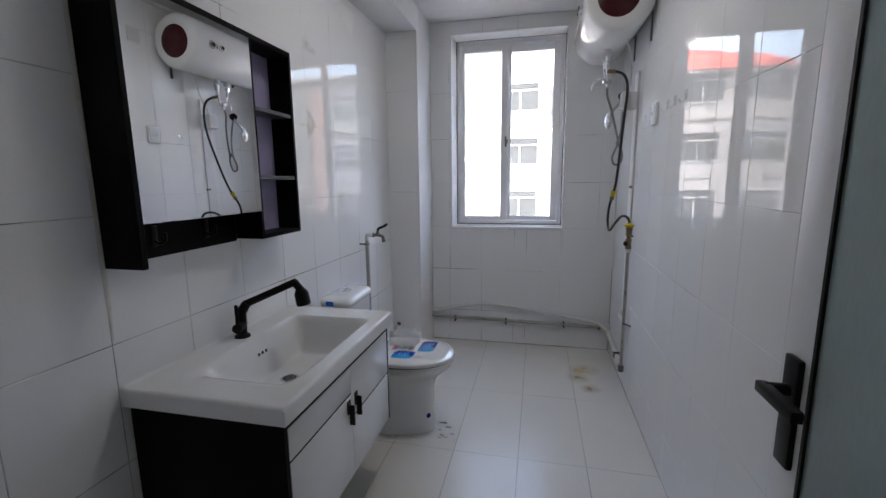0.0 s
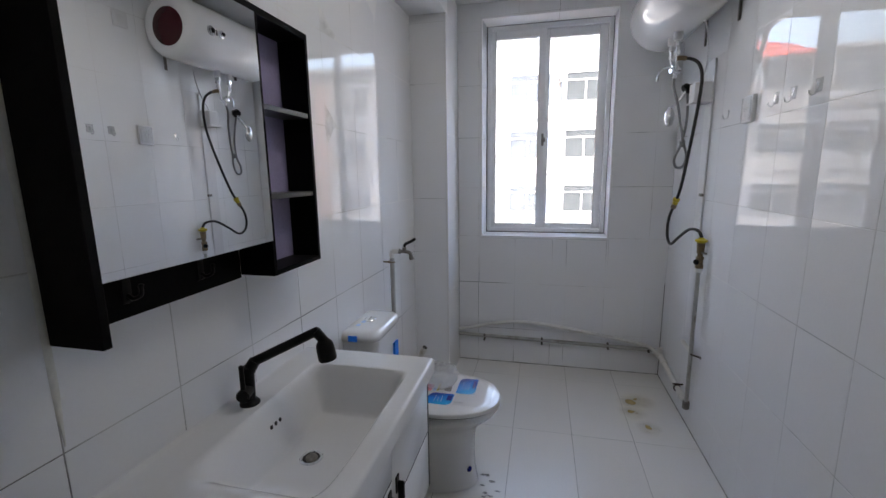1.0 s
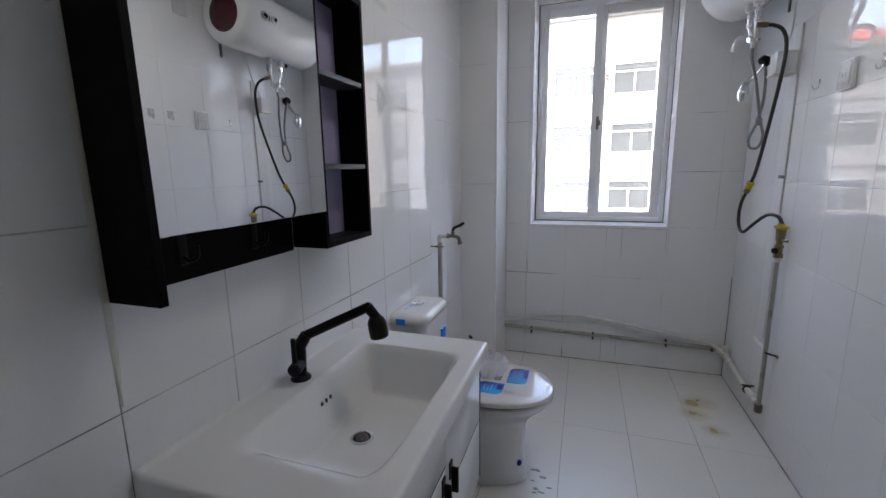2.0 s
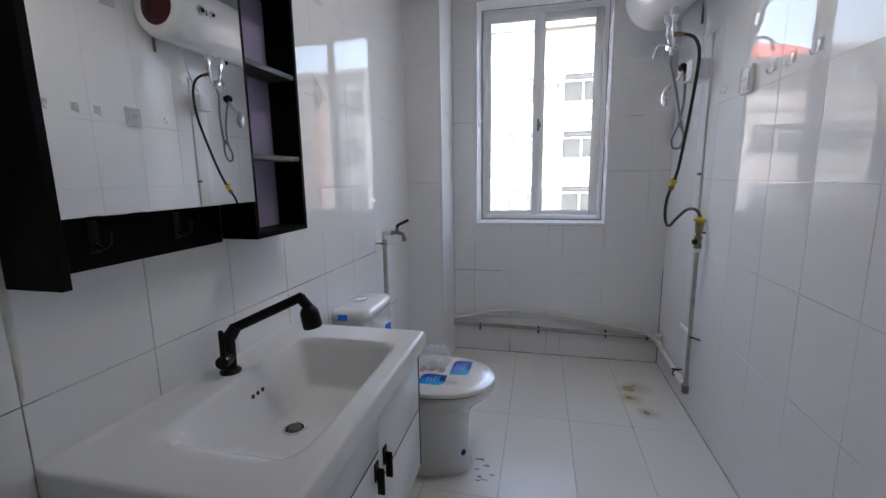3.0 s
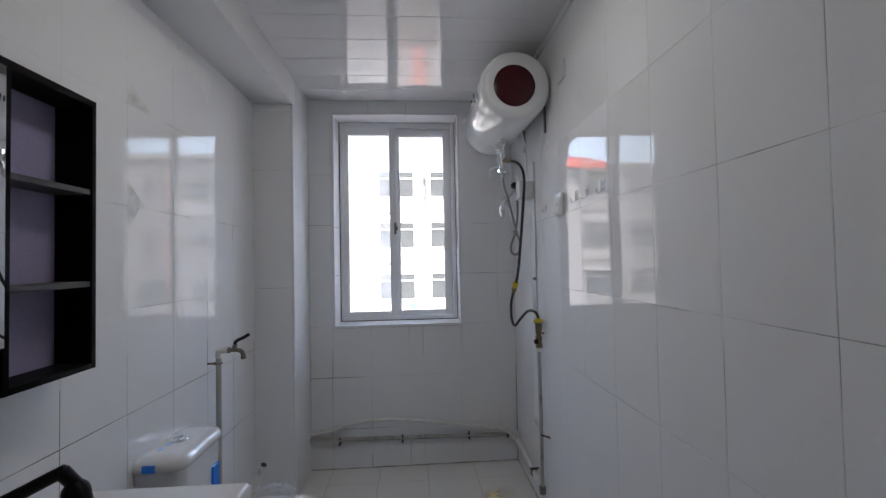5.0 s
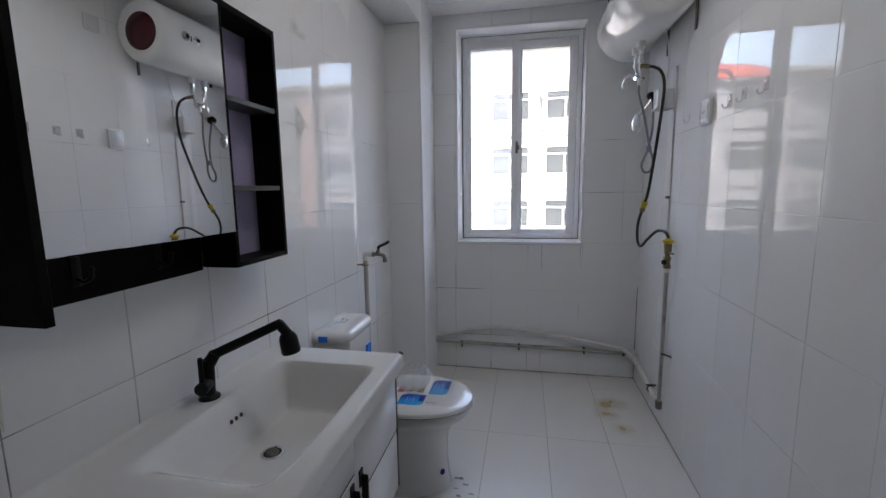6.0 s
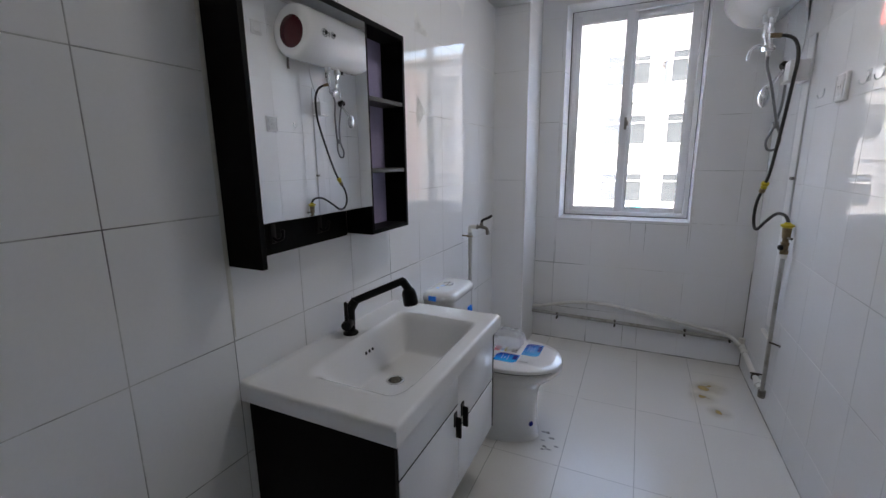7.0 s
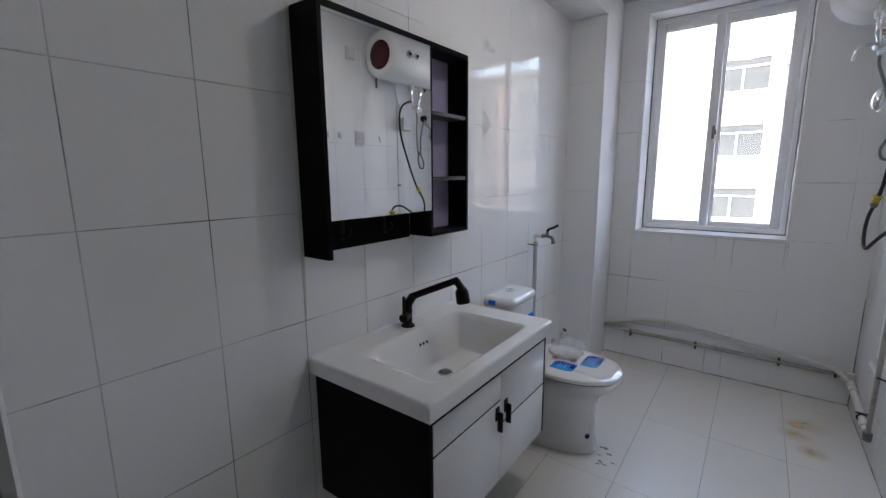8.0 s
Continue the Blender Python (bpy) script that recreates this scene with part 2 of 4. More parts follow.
DOWNPIPE = material("downpipe_grey", (0.16, 0.155, 0.15), 0.7, vary=0.2, scale=2.0)
SIGN_CYAN = material("sign_cyan", (0.05, 0.42, 0.46), 0.6, vary=0.1, scale=2.0)
FAR_FRAME = material("far_window_frame", (0.42, 0.43, 0.44), 0.5, vary=0.05, scale=1.0)
FAR_GLASS = material("far_window_glass", (0.055, 0.063, 0.068), 0.4, spec=0.05, vary=0.3, scale=1.0)
ASPHALT = material("asphalt", (0.12, 0.12, 0.12), 0.9, vary=0.2, scale=0.5)

# ---- mesh helpers ----


def finish(bm, name, mat, smooth=True):
    me = bpy.data.meshes.new(name)
    if smooth:
        for f in bm.faces:
            f.smooth = True
        for e in bm.edges:
            if len(e.link_faces) == 2 and e.calc_face_angle(0.0) > radians(35):
                e.smooth = False
    bm.to_mesh(me)
    bm.free()
    me.materials.append(mat)
    return me


def part(name, bm, mat, parent=None, label=""):
    ob = new(name, finish(bm, name, mat))
    if parent is not None:
        ob.parent = parent
        if parent.parent is None:
            ob.matrix_parent_inverse = Matrix.Translation(-Vector(parent.location))
    if label:
        tagged(ob, label)
    return ob


def thing(name, at, label, category, group="", kind=""):
    ob = new(name)
    ob.empty_display_size = 0.05
    ob.location = at
    return tagged(ob, label, category, group, kind)


def solid(name, bm, mat, label, category, group="", kind=""):
    return tagged(new(name, finish(bm, name, mat)), label, category, group, kind)


def add(bm, other):
    me = bpy.data.meshes.new("tmp")
    other.to_mesh(me)
    other.free()
    bm.from_mesh(me)
    bpy.data.meshes.remove(me)
    return bm


def box(x0, x1, y0, y1, z0, z1, bevel=0.0, seg=2, bm=None):
    b = bmesh.new()
    bmesh.ops.create_cube(b, size=1.0)
    for v in b.verts:
        v.co = ((x0 + x1) / 2 + v.co.x * (x1 - x0), (y0 + y1) / 2 + v.co.y * (y1 - y0), (z0 + z1) / 2 + v.co.z * (z1 - z0))
    if bevel:
        bmesh.ops.bevel(b, geom=b.edges[:], offset=bevel, segments=seg, affect="EDGES", profile=0.5)
    return add(bm, b) if bm is not None else b


def rod(p, q, r, r2=None, seg=16, bm=None, bevel=0.0):
    """A round bar from p to q, with chamfered ends if bevel is given."""
    p, q = Vector(p), Vector(q)
    d = q - p
    b = bmesh.new()
    bmesh.ops.create_cone(b, cap_ends=True, segments=seg, radius1=r, radius2=r if r2 is None else r2, depth=d.length)
    if bevel:
        bmesh.ops.bevel(b, geom=[e for e in b.edges if any(len(f.verts) > 4 for f in e.link_faces)], offset=bevel, segments=2, affect="EDGES")
    m = Matrix.Translation((p + q) / 2) @ d.to_track_quat("Z", "Y").to_matrix().to_4x4()
    b.transform(m)
    return add(bm, b) if bm is not None else b


def smooth_line(pts, n=8):
    pts = [Vector(p) for p in pts]
    ext = [pts[0] * 2 - pts[1]] + pts + [pts[-1] * 2 - pts[-2]]
    out = []
    for i in range(1, len(ext) - 2):
        a, b, c, d = ext[i - 1:i + 3]
        for k in range(n):
            t = k / n
            out.append(0.5 * ((2 * b) + (c - a) * t + (2 * a - 5 * b + 4 * c - d) * t * t + (3 * b - a - 3 * c + d) * t ** 3))
    out.append(pts[-1])
    return out


def hose(pts, r, seg=10, n=8, bm=None, curved=True):
    line = smooth_line(pts, n) if curved else [Vector(p) for p in pts]
    b = bmesh.new()
    rings = []
    side = Vector((0.3, 0.5, 0.8)).normalized()
    for i, p in enumerate(line):
        t = (line[min(i + 1, len(line) - 1)] - line[max(i - 1, 0)]).normalized()
        side = (side - t * side.dot(t)).normalized()
        up = t.cross(side)
        rings.append([b.verts.new(p + r * (math.cos(a) * side + math.sin(a) * up)) for a in [2 * math.pi * k / seg for k in range(seg)]])
    for r0, r1 in zip(rings, rings[1:]):
        for k in range(seg):
            b.faces.new((r0[k], r0[(k + 1) % seg], r1[(k + 1) % seg], r1[k]))
    b.faces.new(rings[0][::-1])
    b.faces.new(rings[-1])
    return add(bm, b) if bm is not None else b


def lathe(profile, at, axis="Z", seg=32, bm=None):
    """Turns (radius, height) pairs round an axis through at."""
    b = bmesh.new()
    rings = []
    for r, h in profile:
        rings.append([b.verts.new((max(r, 1e-4) * math.cos(2 * math.pi * k / seg), max(r, 1e-4) * math.sin(2 * math.pi * k / seg), h)) for k in range(seg)])
    for r0, r1 in zip(rings, rings[1:]):
        for k in range(seg):
            b.faces.new((r0[k], r0[(k + 1) % seg], r1[(k + 1) % seg], r1[k]))
    b.faces.new(rings[0][::-1])
    b.faces.new(rings[-1])
    if isinstance(axis, str):
        axis = {"X": (1, 0, 0), "Y": (0, 1, 0), "Z": (0, 0, 1)}[axis]
    b.transform(Matrix.Translation(at) @ Vector(axis).to_track_quat("Z", "Y").to_matrix().to_4x4())
    bmesh.ops.recalc_face_normals(b, faces=b.faces[:])
    return add(bm, b) if bm is not None else b


def loft(rings, bm=None, caps=True):
    b = bmesh.new()
    vr = [[b.verts.new(p) for p in ring] for ring in rings]
    n = len(vr[0])
    for r0, r1 in zip(vr, vr[1:]):
        for k in range(n):
            b.faces.new((r0[k], r0[(k + 1) % n], r1[(k + 1) % n], r1[k]))
    if caps:
        b.faces.new(vr[0][::-1])
        b.faces.new(vr[-1])
    bmesh.ops.recalc_face_normals(b, faces=b.faces[:])
    return add(bm, b) if bm is not None else b


# ---- tiles ----
TILE_CACHE = {}
JOINT = 0.0016


def tile_mesh(w, h, deep, mat, e):
    key = (round(w, 4), round(h, 4), deep, mat.name, e)
    if key not in TILE_CACHE:
        a, c = w / 2, h / 2
        v = []
        for i, z in ((0.0, -deep), (0.0, -1.6 * e), (0.6 * e, -0.5 * e), (2.2 * e, 0.0)):
            v += [(-a + i, -c + i, z), (a - i, -c + i, z), (a - i, c - i, z), (-a + i, c - i, z)]
        f = [(12, 13, 14, 15)]
        for s in (0, 4, 8):
            f += [(s + k, s + (k + 1) % 4, s + 4 + (k + 1) % 4, s + 4 + k) for k in range(4)]
        me = bpy.data.meshes.new("tile")
        me.from_pydata(v, [], f)
        me.materials.append(mat)
        TILE_CACHE[key] = me
    return TILE_CACHE[key]


def cut_out(rect, holes):
    rects = [rect]
    for h in holes:
        left = []
        for a0, a1, b0, b1 in rects:
            if h[0] >= a1 or h[1] <= a0 or h[2] >= b1 or h[3] <= b0:
                left.append((a0, a1, b0, b1))
                continue
            if h[0] > a0:
                left.append((a0, h[0], b0, b1))
            if h[1] < a1:
                left.append((h[1], a1, b0, b1))
            m0, m1 = max(a0, h[0]), min(a1, h[1])
            if h[2] > b0:
                left.append((m0, m1, b0, h[2]))
            if h[3] < b1:
                left.append((m0, m1, h[3], b1))
        rects = left
    return rects


def lay_tiles(parent, origin, u, v, ucuts, vcuts, mat, holes=(), deep=0.008, tilt=0.12, joint=JOINT, upright=None):
    """Lays one tile object in each cell of the cuts; u and v span the surface, u x v looks into the room."""
    u, v = Vector(u), Vector(v)
    n = u.cross(v)
    turn = Matrix((u, v, n)).transposed().to_4x4()
    rnd = random.Random(len(ucuts) * 31 + len(vcuts))
    for a0, a1 in zip(ucuts, ucuts[1:]):
        for b0, b1 in zip(vcuts, vcuts[1:]):
            for r in cut_out((a0, a1, b0, b1), holes):
                w, h = r[1] - r[0] - (joint if upright is None else upright), r[3] - r[2] - joint
                if w < 0.004 or h < 0.004:
                    continue
                ob = new("tile", tile_mesh(w, h, deep, mat, min(0.0006, joint * 0.3)))
                ob.parent = parent
                c = Vector(origin) + u * (r[0] + r[1]) / 2 + v * (r[2] + r[3]) / 2 + n * rnd.uniform(-0.001, 0.001) * tilt
                ob.matrix_basis = Matrix.Translation(c) @ turn @ pose(0, 0, 0, max(-2 * tilt, min(2 * tilt, rnd.gauss(0, tilt))), max(-2 * tilt, min(2 * tilt, rnd.gauss(0, tilt))), 0)


def cuts(first, step, lo, hi):
    out = [lo]
    k = math.ceil((lo + 0.01 - first) / step)
    while first + k * step < hi - 0.01:
        out.append(first + k * step)
        k += 1
    return out + [hi]

# ---- room shell ----
W, D, H = 1.597, 3.3, 2.37
NEAR = 0.235
BEAM_Z, PIL_X, PIL_Y = 2.215, 0.268, 2.95
WX0, WX1, WZ0, WZ1 = 0.413, 1.247, 0.890, 2.290
G, G2 = 0.0006, 0.0003

# the left wall runs a little inwards towards the window
LEFT = Matrix.Translation((0, 0.75, 0)) @ pose(0, 0, 0, 0, 0, -1.35) @ Matrix.Translation((0, -0.75, 0))
bm = box(-0.15, -G, NEAR - 0.15, D + 0.2, -0.1, H + 0.2)
bm.transform(LEFT)
wall_left = solid("wall_left", bm, GROUT, "white glazed tile bathroom wall with dark joints", "wall", kind="structure")
bm = box(-0.1, -0.0002, 1.46, D + 0.1, 1.0, H + 0.1)
bm.transform(LEFT)
part("pale_joint", bm, GROUT_CLEAN, wall_left)
wall_right = solid("wall_right", box(W + 0.0006, W + 0.15, NEAR - 0.15, D + 0.2, -0.1, H + 0.2), GROUT_MID, "white glossy tiled wall reflecting the window", "wall", kind="structure")
bm = box(-0.15, WX0, D + G2, D + 0.2, -0.1, H + 0.2)
box(WX1, W + 0.15, D + G2, D + 0.2, -0.1, H + 0.2, bm=bm)
box(WX0, WX1, D + G2, D + 0.2, -0.1, WZ0, bm=bm)
box(WX0, WX1, D + G2, D + 0.2, WZ1, H + 0.2, bm=bm)
wall_window = solid("wall_window", bm, GROUT_PALE, "white tiled end wall round the window", "wall", kind="structure")
OX0, OX1, OZ = 0.66, 1.515, 2.08
bm = box(-0.15, OX0, NEAR - 0.14, NEAR, -0.1, H + 0.2)
box(OX1, W + 0.15, NEAR - 0.14, NEAR, -0.1, H + 0.2, bm=bm)
box(OX0, OX1, NEAR - 0.14, NEAR, OZ, H + 0.2, bm=bm)
solid("wall_door", bm, PAINT, "white wall with the doorway", "wall", kind="structure")
floor = solid("floor", box(-0.15, W + 0.15, NEAR - 0.14, D + 0.2, -0.12, -G), FLOOR_GROUT, "off-white floor tiles with dark joints", "floor", kind="structure")

# ceiling of glossy panels with open joints
bm = bmesh.new()
yc = cuts(2.136, 0.196, NEAR, D)
for a, b in zip(yc, yc[1:]):
    box(-0.03, W, a + 0.0004, b - 0.0004, H, H + 0.012, 0.0014, 1, bm=bm)
box(-0.1, W + 0.1, NEAR - 0.1, D + 0.1, H + 0.008, H + 0.2, bm=bm)
solid("ceiling", bm, CEILING, "glossy white plastic panel ceiling", "ceiling", kind="structure")
solid("beam", box(-0.03, PIL_X, NEAR, PIL_Y + 0.05, BEAM_Z, H + 0.002, 0.004, 2), PAINT, "white painted boxed-in beam under the ceiling", "beam", kind="structure")
pillar = solid("pillar", box(-0.001, PIL_X - G2, PIL_Y + G2, D + 0.01, -0.05, H + 0.002), GROUT_PALE, "white tiled pipe casing in the corner", "pillar", kind="structure")
bm = box(PIL_X - 0.013, PIL_X + 0.0008, PIL_Y - 0.0008, PIL_Y + 0.013, 0, BEAM_Z, 0.005, 4)
part("corner_trim", bm, PVC, pillar)
bm = box(W - 0.022, W, NEAR, D, H - 0.022, H - 0.001, 0.006, 2)
solid("trim", bm, PVC, "white plastic ceiling edge trim", "trim", kind="structure")

# hall behind the doorway
bm = box(-1.0, 2.6, -2.6, -2.45, -0.1, 2.7)
box(-1.15, -1.0, -2.6, NEAR - 0.14, -0.1, 2.7, bm=bm)
box(2.6, 2.75, -2.6, NEAR - 0.14, -0.1, 2.7, bm=bm)
box(-1.0, -0.15, NEAR - 0.16, NEAR - 0.02, -0.1, 2.7, bm=bm)
box(W + 0.15, 2.6, NEAR - 0.16, NEAR - 0.02, -0.1, 2.7, bm=bm)
box(-0.15, W + 0.15, NEAR - 0.30, NEAR - 0.141, H + 0.2, 2.7, bm=bm)
solid("wall_hall", bm, PAINT, "plain white hall walls", "wall", kind="structure")
solid("floor_hall", box(-1.0, 2.6, -2.45, NEAR - 0.141, -0.12, -0.004), FLOOR_TILE, "plain hall floor", "floor", kind="structure")
solid("ceiling_hall", box(-1.15, 2.75, -2.6, NEAR - 0.02, 2.7, 2.85), PAINT, "plain white hall ceiling", "ceiling", kind="structure")

# ---- window ----
window = thing("window_1", ((WX0 + WX1) / 2, D + 0.05, WZ0), "white plastic sliding window with two panes", "window", kind="structure")
FY = D + 0.14
FX0, FX1, FZ0, FZ1 = 0.438, 1.233, 0.913, 2.273


def splayed(x0, x1, z0, z1, dx=0.0, dz=0.0):
    """A lining board whose inner face leans towards the frame."""
    bm = box(x0, x1, D - 0.003, FY + 0.004, z0, z1, 0.0015, 1)
    for v in bm.verts:
        if v.co.y > D + 0.07:
            if dx > 0 and v.co.x > (x0 + x1) / 2 or dx < 0 and v.co.x < (x0 + x1) / 2:
                v.co.x += dx
            if dz > 0 and v.co.z > (z0 + z1) / 2 or dz < 0 and v.co.z < (z0 + z1) / 2:
                v.co.z += dz
    return bm


part("window_sill", splayed(WX0, WX1, WZ0, WZ0 + 0.017, dz=0.006), SILL, window)
for z0, z1 in ((WZ0 + 0.0172, 1.228), (1.2295, 1.545), (1.5465, 1.876), (1.8775, WZ1 - 0.0142)):
    part("border", splayed(WX0, WX0 + 0.015, z0, z1, dx=0.010), SILL, window)
    part("border", splayed(WX1 - 0.013, WX1, z0, z1, dx=-0.001), SILL, window)
for x0, x1 in ((WX0, 0.895), (0.8965, WX1)):
    part("border", splayed(x0, x1, WZ1 - 0.014, WZ1, dz=-0.003), SILL, window)


def ring(x0, x1, z0, z1, y0, y1, w, bevel=0.004):
    bm = box(x0, x0 + w, y0, y1, z0, z1, bevel, 2)
    box(x1 - w, x1, y0, y1, z0, z1, bevel, 2, bm=bm)
    box(x0 + w, x1 - w, y0 + 0.0005, y1 - 0.0005, z0, z0 + w, bevel, 2, bm=bm)
    box(x0 + w, x1 - w, y0 + 0.0005, y1 - 0.0005, z1 - w, z1, bevel, 2, bm=bm)
    return bm


part("seal", ring(FX0, FX1, FZ0, FZ1, FY + 0.003, FY + 0.02, 0.0075, 0), SEAL, window)
part("window_frame", ring(FX0 + 0.005, FX1 - 0.0025, FZ0 + 0.005, FZ1 - 0.0025, FY, FY + 0.06, 0.028), PVC, window)
for x0, x1, y, z1 in ((FX0 + 0.012, 0.828, FY + 0.004, FZ1 - 0.033), (0.797, FX1 - 0.030, FY + 0.033, FZ1 - 0.035)):
    sash = part("sash", ring(x0, x1, FZ0 + 0.012, z1, y, y + 0.026, 0.050), PVC, window)
    pane = part("pane", box(x0 + 0.045, x1 - 0.045, y + 0.011, y + 0.015, FZ0 + 0.057, z1 - 0.045), HAZY_GLASS if x0 < 0.6 else GLASS, sash)
    pane.visible_shadow = False
    part("gasket", ring(x0 + 0.0485, x1 - 0.0485, FZ0 + 0.0605, z1 - 0.0485, y + 0.006, y + 0.020, 0.003, 0), SEAL, sash)
part("head_rail", box(FX0 + 0.03, FX1 - 0.03, FY + 0.002, FY + 0.055, FZ1 - 0.036, FZ1 - 0.03), PVC, window)
bm = box(0.806, 0.822, FY - 0.006, FY + 0.006, 1.50, 1.58, 0.004, 2)
part("latch", box(0.812, 0.832, FY - 0.014, FY - 0.002, 1.525, 1.555, 0.003, 2, bm=bm), DULL_STEEL, window)

# ---- outside ----
solid("ground", box(-400, 400, 6, 800, -9.2, -9.0), ASPHALT, "grey paved yard far below", "ground", kind="structure")
house = thing("apartment_building", (0, 25, -9), "white plastered apartment block with red roof in sunlight", "building")
BY = 25.0
PARTS = ((-40.0, -10.2, 6.9), (-10.2, -3.6, 6.6), (-3.6, 7.0, 9.0), (7.0, 45.0, 7.6))
for x0, x1, top in PARTS:
    part("wall", box(x0, x1, BY, BY + 10, -9, top), FACADE, house)
    part("cornice", box(x0, x1, BY - 0.35, BY + 0.02, top - 0.25, top + 0.02), FACADE, house)
for k in range(5):
    part("ledge", box(-40, 45, BY - 0.07, BY + 0.02, 4.15 - 2.94 * k, 4.33 - 2.94 * k), FACADE, house)
b = bmesh.new()
for x, ridge in ((-10.2, 7.5), (-3.6, 8.3)):
    for y, z in ((BY - 0.45, 6.55), (BY + 3, ridge + 0.4), (BY + 10, 6.55)):
        b.verts.new((x, y, z))
b.verts.ensure_lookup_table()
for f in ((0, 1, 4, 3), (1, 2, 5, 4), (0, 2, 1), (3, 4, 5), (0, 3, 5, 2)):
    b.faces.new([b.verts[i] for i in f])
bmesh.ops.recalc_face_normals(b, faces=b.faces[:])
part("roof", b, ROOF_RED, house, "red pitched roof")
for x, top, wide in ((1.1, -5.4, 0.7), (13.6, 7.0, 0.75)):
    part("pilaster", box(x, x + wide, BY - 0.12, BY + 0.02, -9, top), FACADE_RED if x < 5 else FACADE_PINK, house, "red painted pilaster" if x < 5 else "pale pink pilaster")
for k in (-5, -4, -3, -2, 0, 1, 2, 3, 4, 5):
    for r in range(-3, 2):
        x = -1.05 + 2.95 * k
        z = 2.03 + 2.94 * r
        w = part("far_window", ring(x, x + 2.1, z, z + 1.55, BY - 0.06, BY + 0.03, 0.07, 0), FAR_FRAME, house)
        part("pane", box(x + 0.06, x + 2.04, BY - 0.03, BY - 0.012, z + 0.06, z + 1.5), FAR_GLASS, w)
        part("mullion", box(x + 1.0, x + 1.08, BY - 0.055, BY - 0.01, z + 0.06, z + 1.08), FAR_FRAME, w)
        part("transom", box(x + 0.06, x + 2.04, BY - 0.057, BY - 0.011, z + 1.08, z + 1.15), FAR_FRAME, w)

down = part("downpipe", box(1.50, 1.66, BY - 0.16, BY + 0.01, 4.35, 6.3, 0.02, 1), DOWNPIPE, house, "grey downpipe with tangled cables")
cable_rnd = random.Random(12)
for k in range(7):
    x, z = 1.55 + cable_rnd.uniform(-0.12, 0.16), 4.4 + 0.27 * k
    part("cable", hose([(x, BY - 0.20, z), (x + cable_rnd.uniform(-0.25, 0.25), BY - 0.24, z + 0.14), (x + cable_rnd.uniform(-0.15, 0.15), BY - 0.2, z + 0.30)], 0.035, seg=6, n=4), DOWNPIPE, down)
part("sign_board", box(0.62, 1.02, BY - 0.09, BY + 0.01, -1.32, -1.08), SIGN_CYAN, house, "small cyan board")
part("cable", hose([(-40, BY - 0.3, 4.5), (-8, BY - 0.3, 4.2), (0.5, BY - 0.3, 4.28), (3.4, BY - 0.3, 4.36), (20, BY - 0.3, 4.2), (45, BY - 0.3, 4.5)], 0.022, seg=6, n=8), DOWNPIPE, house, "dark cable strung along the facade")

# ---- door ----
DX, DY0, DY1 = 1.50, 0.26, 0.97
door = thing("door_1", (DX + 0.02, DY0, 0), "open white door with frosted glass panel and black edging", "door", kind="structure")
S = 0.084
bm = box(DX, DX + 0.042, DY1 - S, DY1, 0.01, 2.04, 0.003, 2)
box(DX, DX + 0.042, DY0, DY0 + S, 0.01, 2.04, 0.003, 2, bm=bm)
box(DX + 0.0005, DX + 0.0415, DY0 + S, DY1 - S, 0.01, 0.16, 0.003, 2, bm=bm)
box(DX + 0.0005, DX + 0.0415, DY0 + S, DY1 - S, 1.94, 2.04, 0.003, 2, bm=bm)
part("door_leaf", bm, DOOR_WHITE, door)


def ring_x(x0, x1, y0, y1, z0, z1, w):
    bm = box(x0, x1, y0, y0 + w, z0, z1)
    box(x0, x1, y1 - w, y1, z0, z1, bm=bm)
    box(x0, x1, y0 + w, y1 - w, z0, z0 + w, bm=bm)
    box(x0, x1, y0 + w, y1 - w, z1 - w, z1, bm=bm)
    return bm


part("bead", ring_x(DX - 0.003, DX + 0.045, DY0 + S, DY1 - S, 0.16, 1.94, 0.007), BLACK_METAL, door, "black glazing bead")
part("glass_panel", box(DX + 0.002, DX + 0.010, DY0 + S + 0.006, DY1 - S - 0.006, 0.166, 1.934), FROSTED, door, "greenish frosted glass")
HY = 0.925
plate = part("handle_plate", box(DX - 0.010, DX + 0.001, HY - 0.021, HY + 0.021, 0.755, 0.955, 0.003, 2), BLACK_METAL, door, "black handle plate")
bm = rod((DX - 0.008, HY, 0.895), (DX - 0.045, HY, 0.895), 0.011)
box(DX - 0.056, DX - 0.037, HY - 0.100, HY + 0.012, 0.885, 0.905, 0.003, 2, bm=bm)
part("lever", bm, BLACK_METAL, plate)
bm = box(OX1, OX1 + 0.012, NEAR - 0.15, NEAR + 0.012, 0, OZ, 0.002, 1)
box(OX0 - 0.055, OX0 + 0.012, NEAR - 0.001, NEAR + 0.012, 0, OZ + 0.05, 0.003, 1, bm=bm)
box(OX0 - 0.001, OX0 + 0.012, NEAR - 0.15, NEAR + 0.001, 0, OZ, 0.002, 1, bm=bm)
box(OX0 - 0.055, OX1 + 0.055, NEAR - 0.001, NEAR + 0.0115, OZ, OZ + 0.05, 0.003, 1, bm=bm)
solid("door_frame", bm, DOOR_WHITE, "white door frame round the doorway", "door frame", kind="structure")

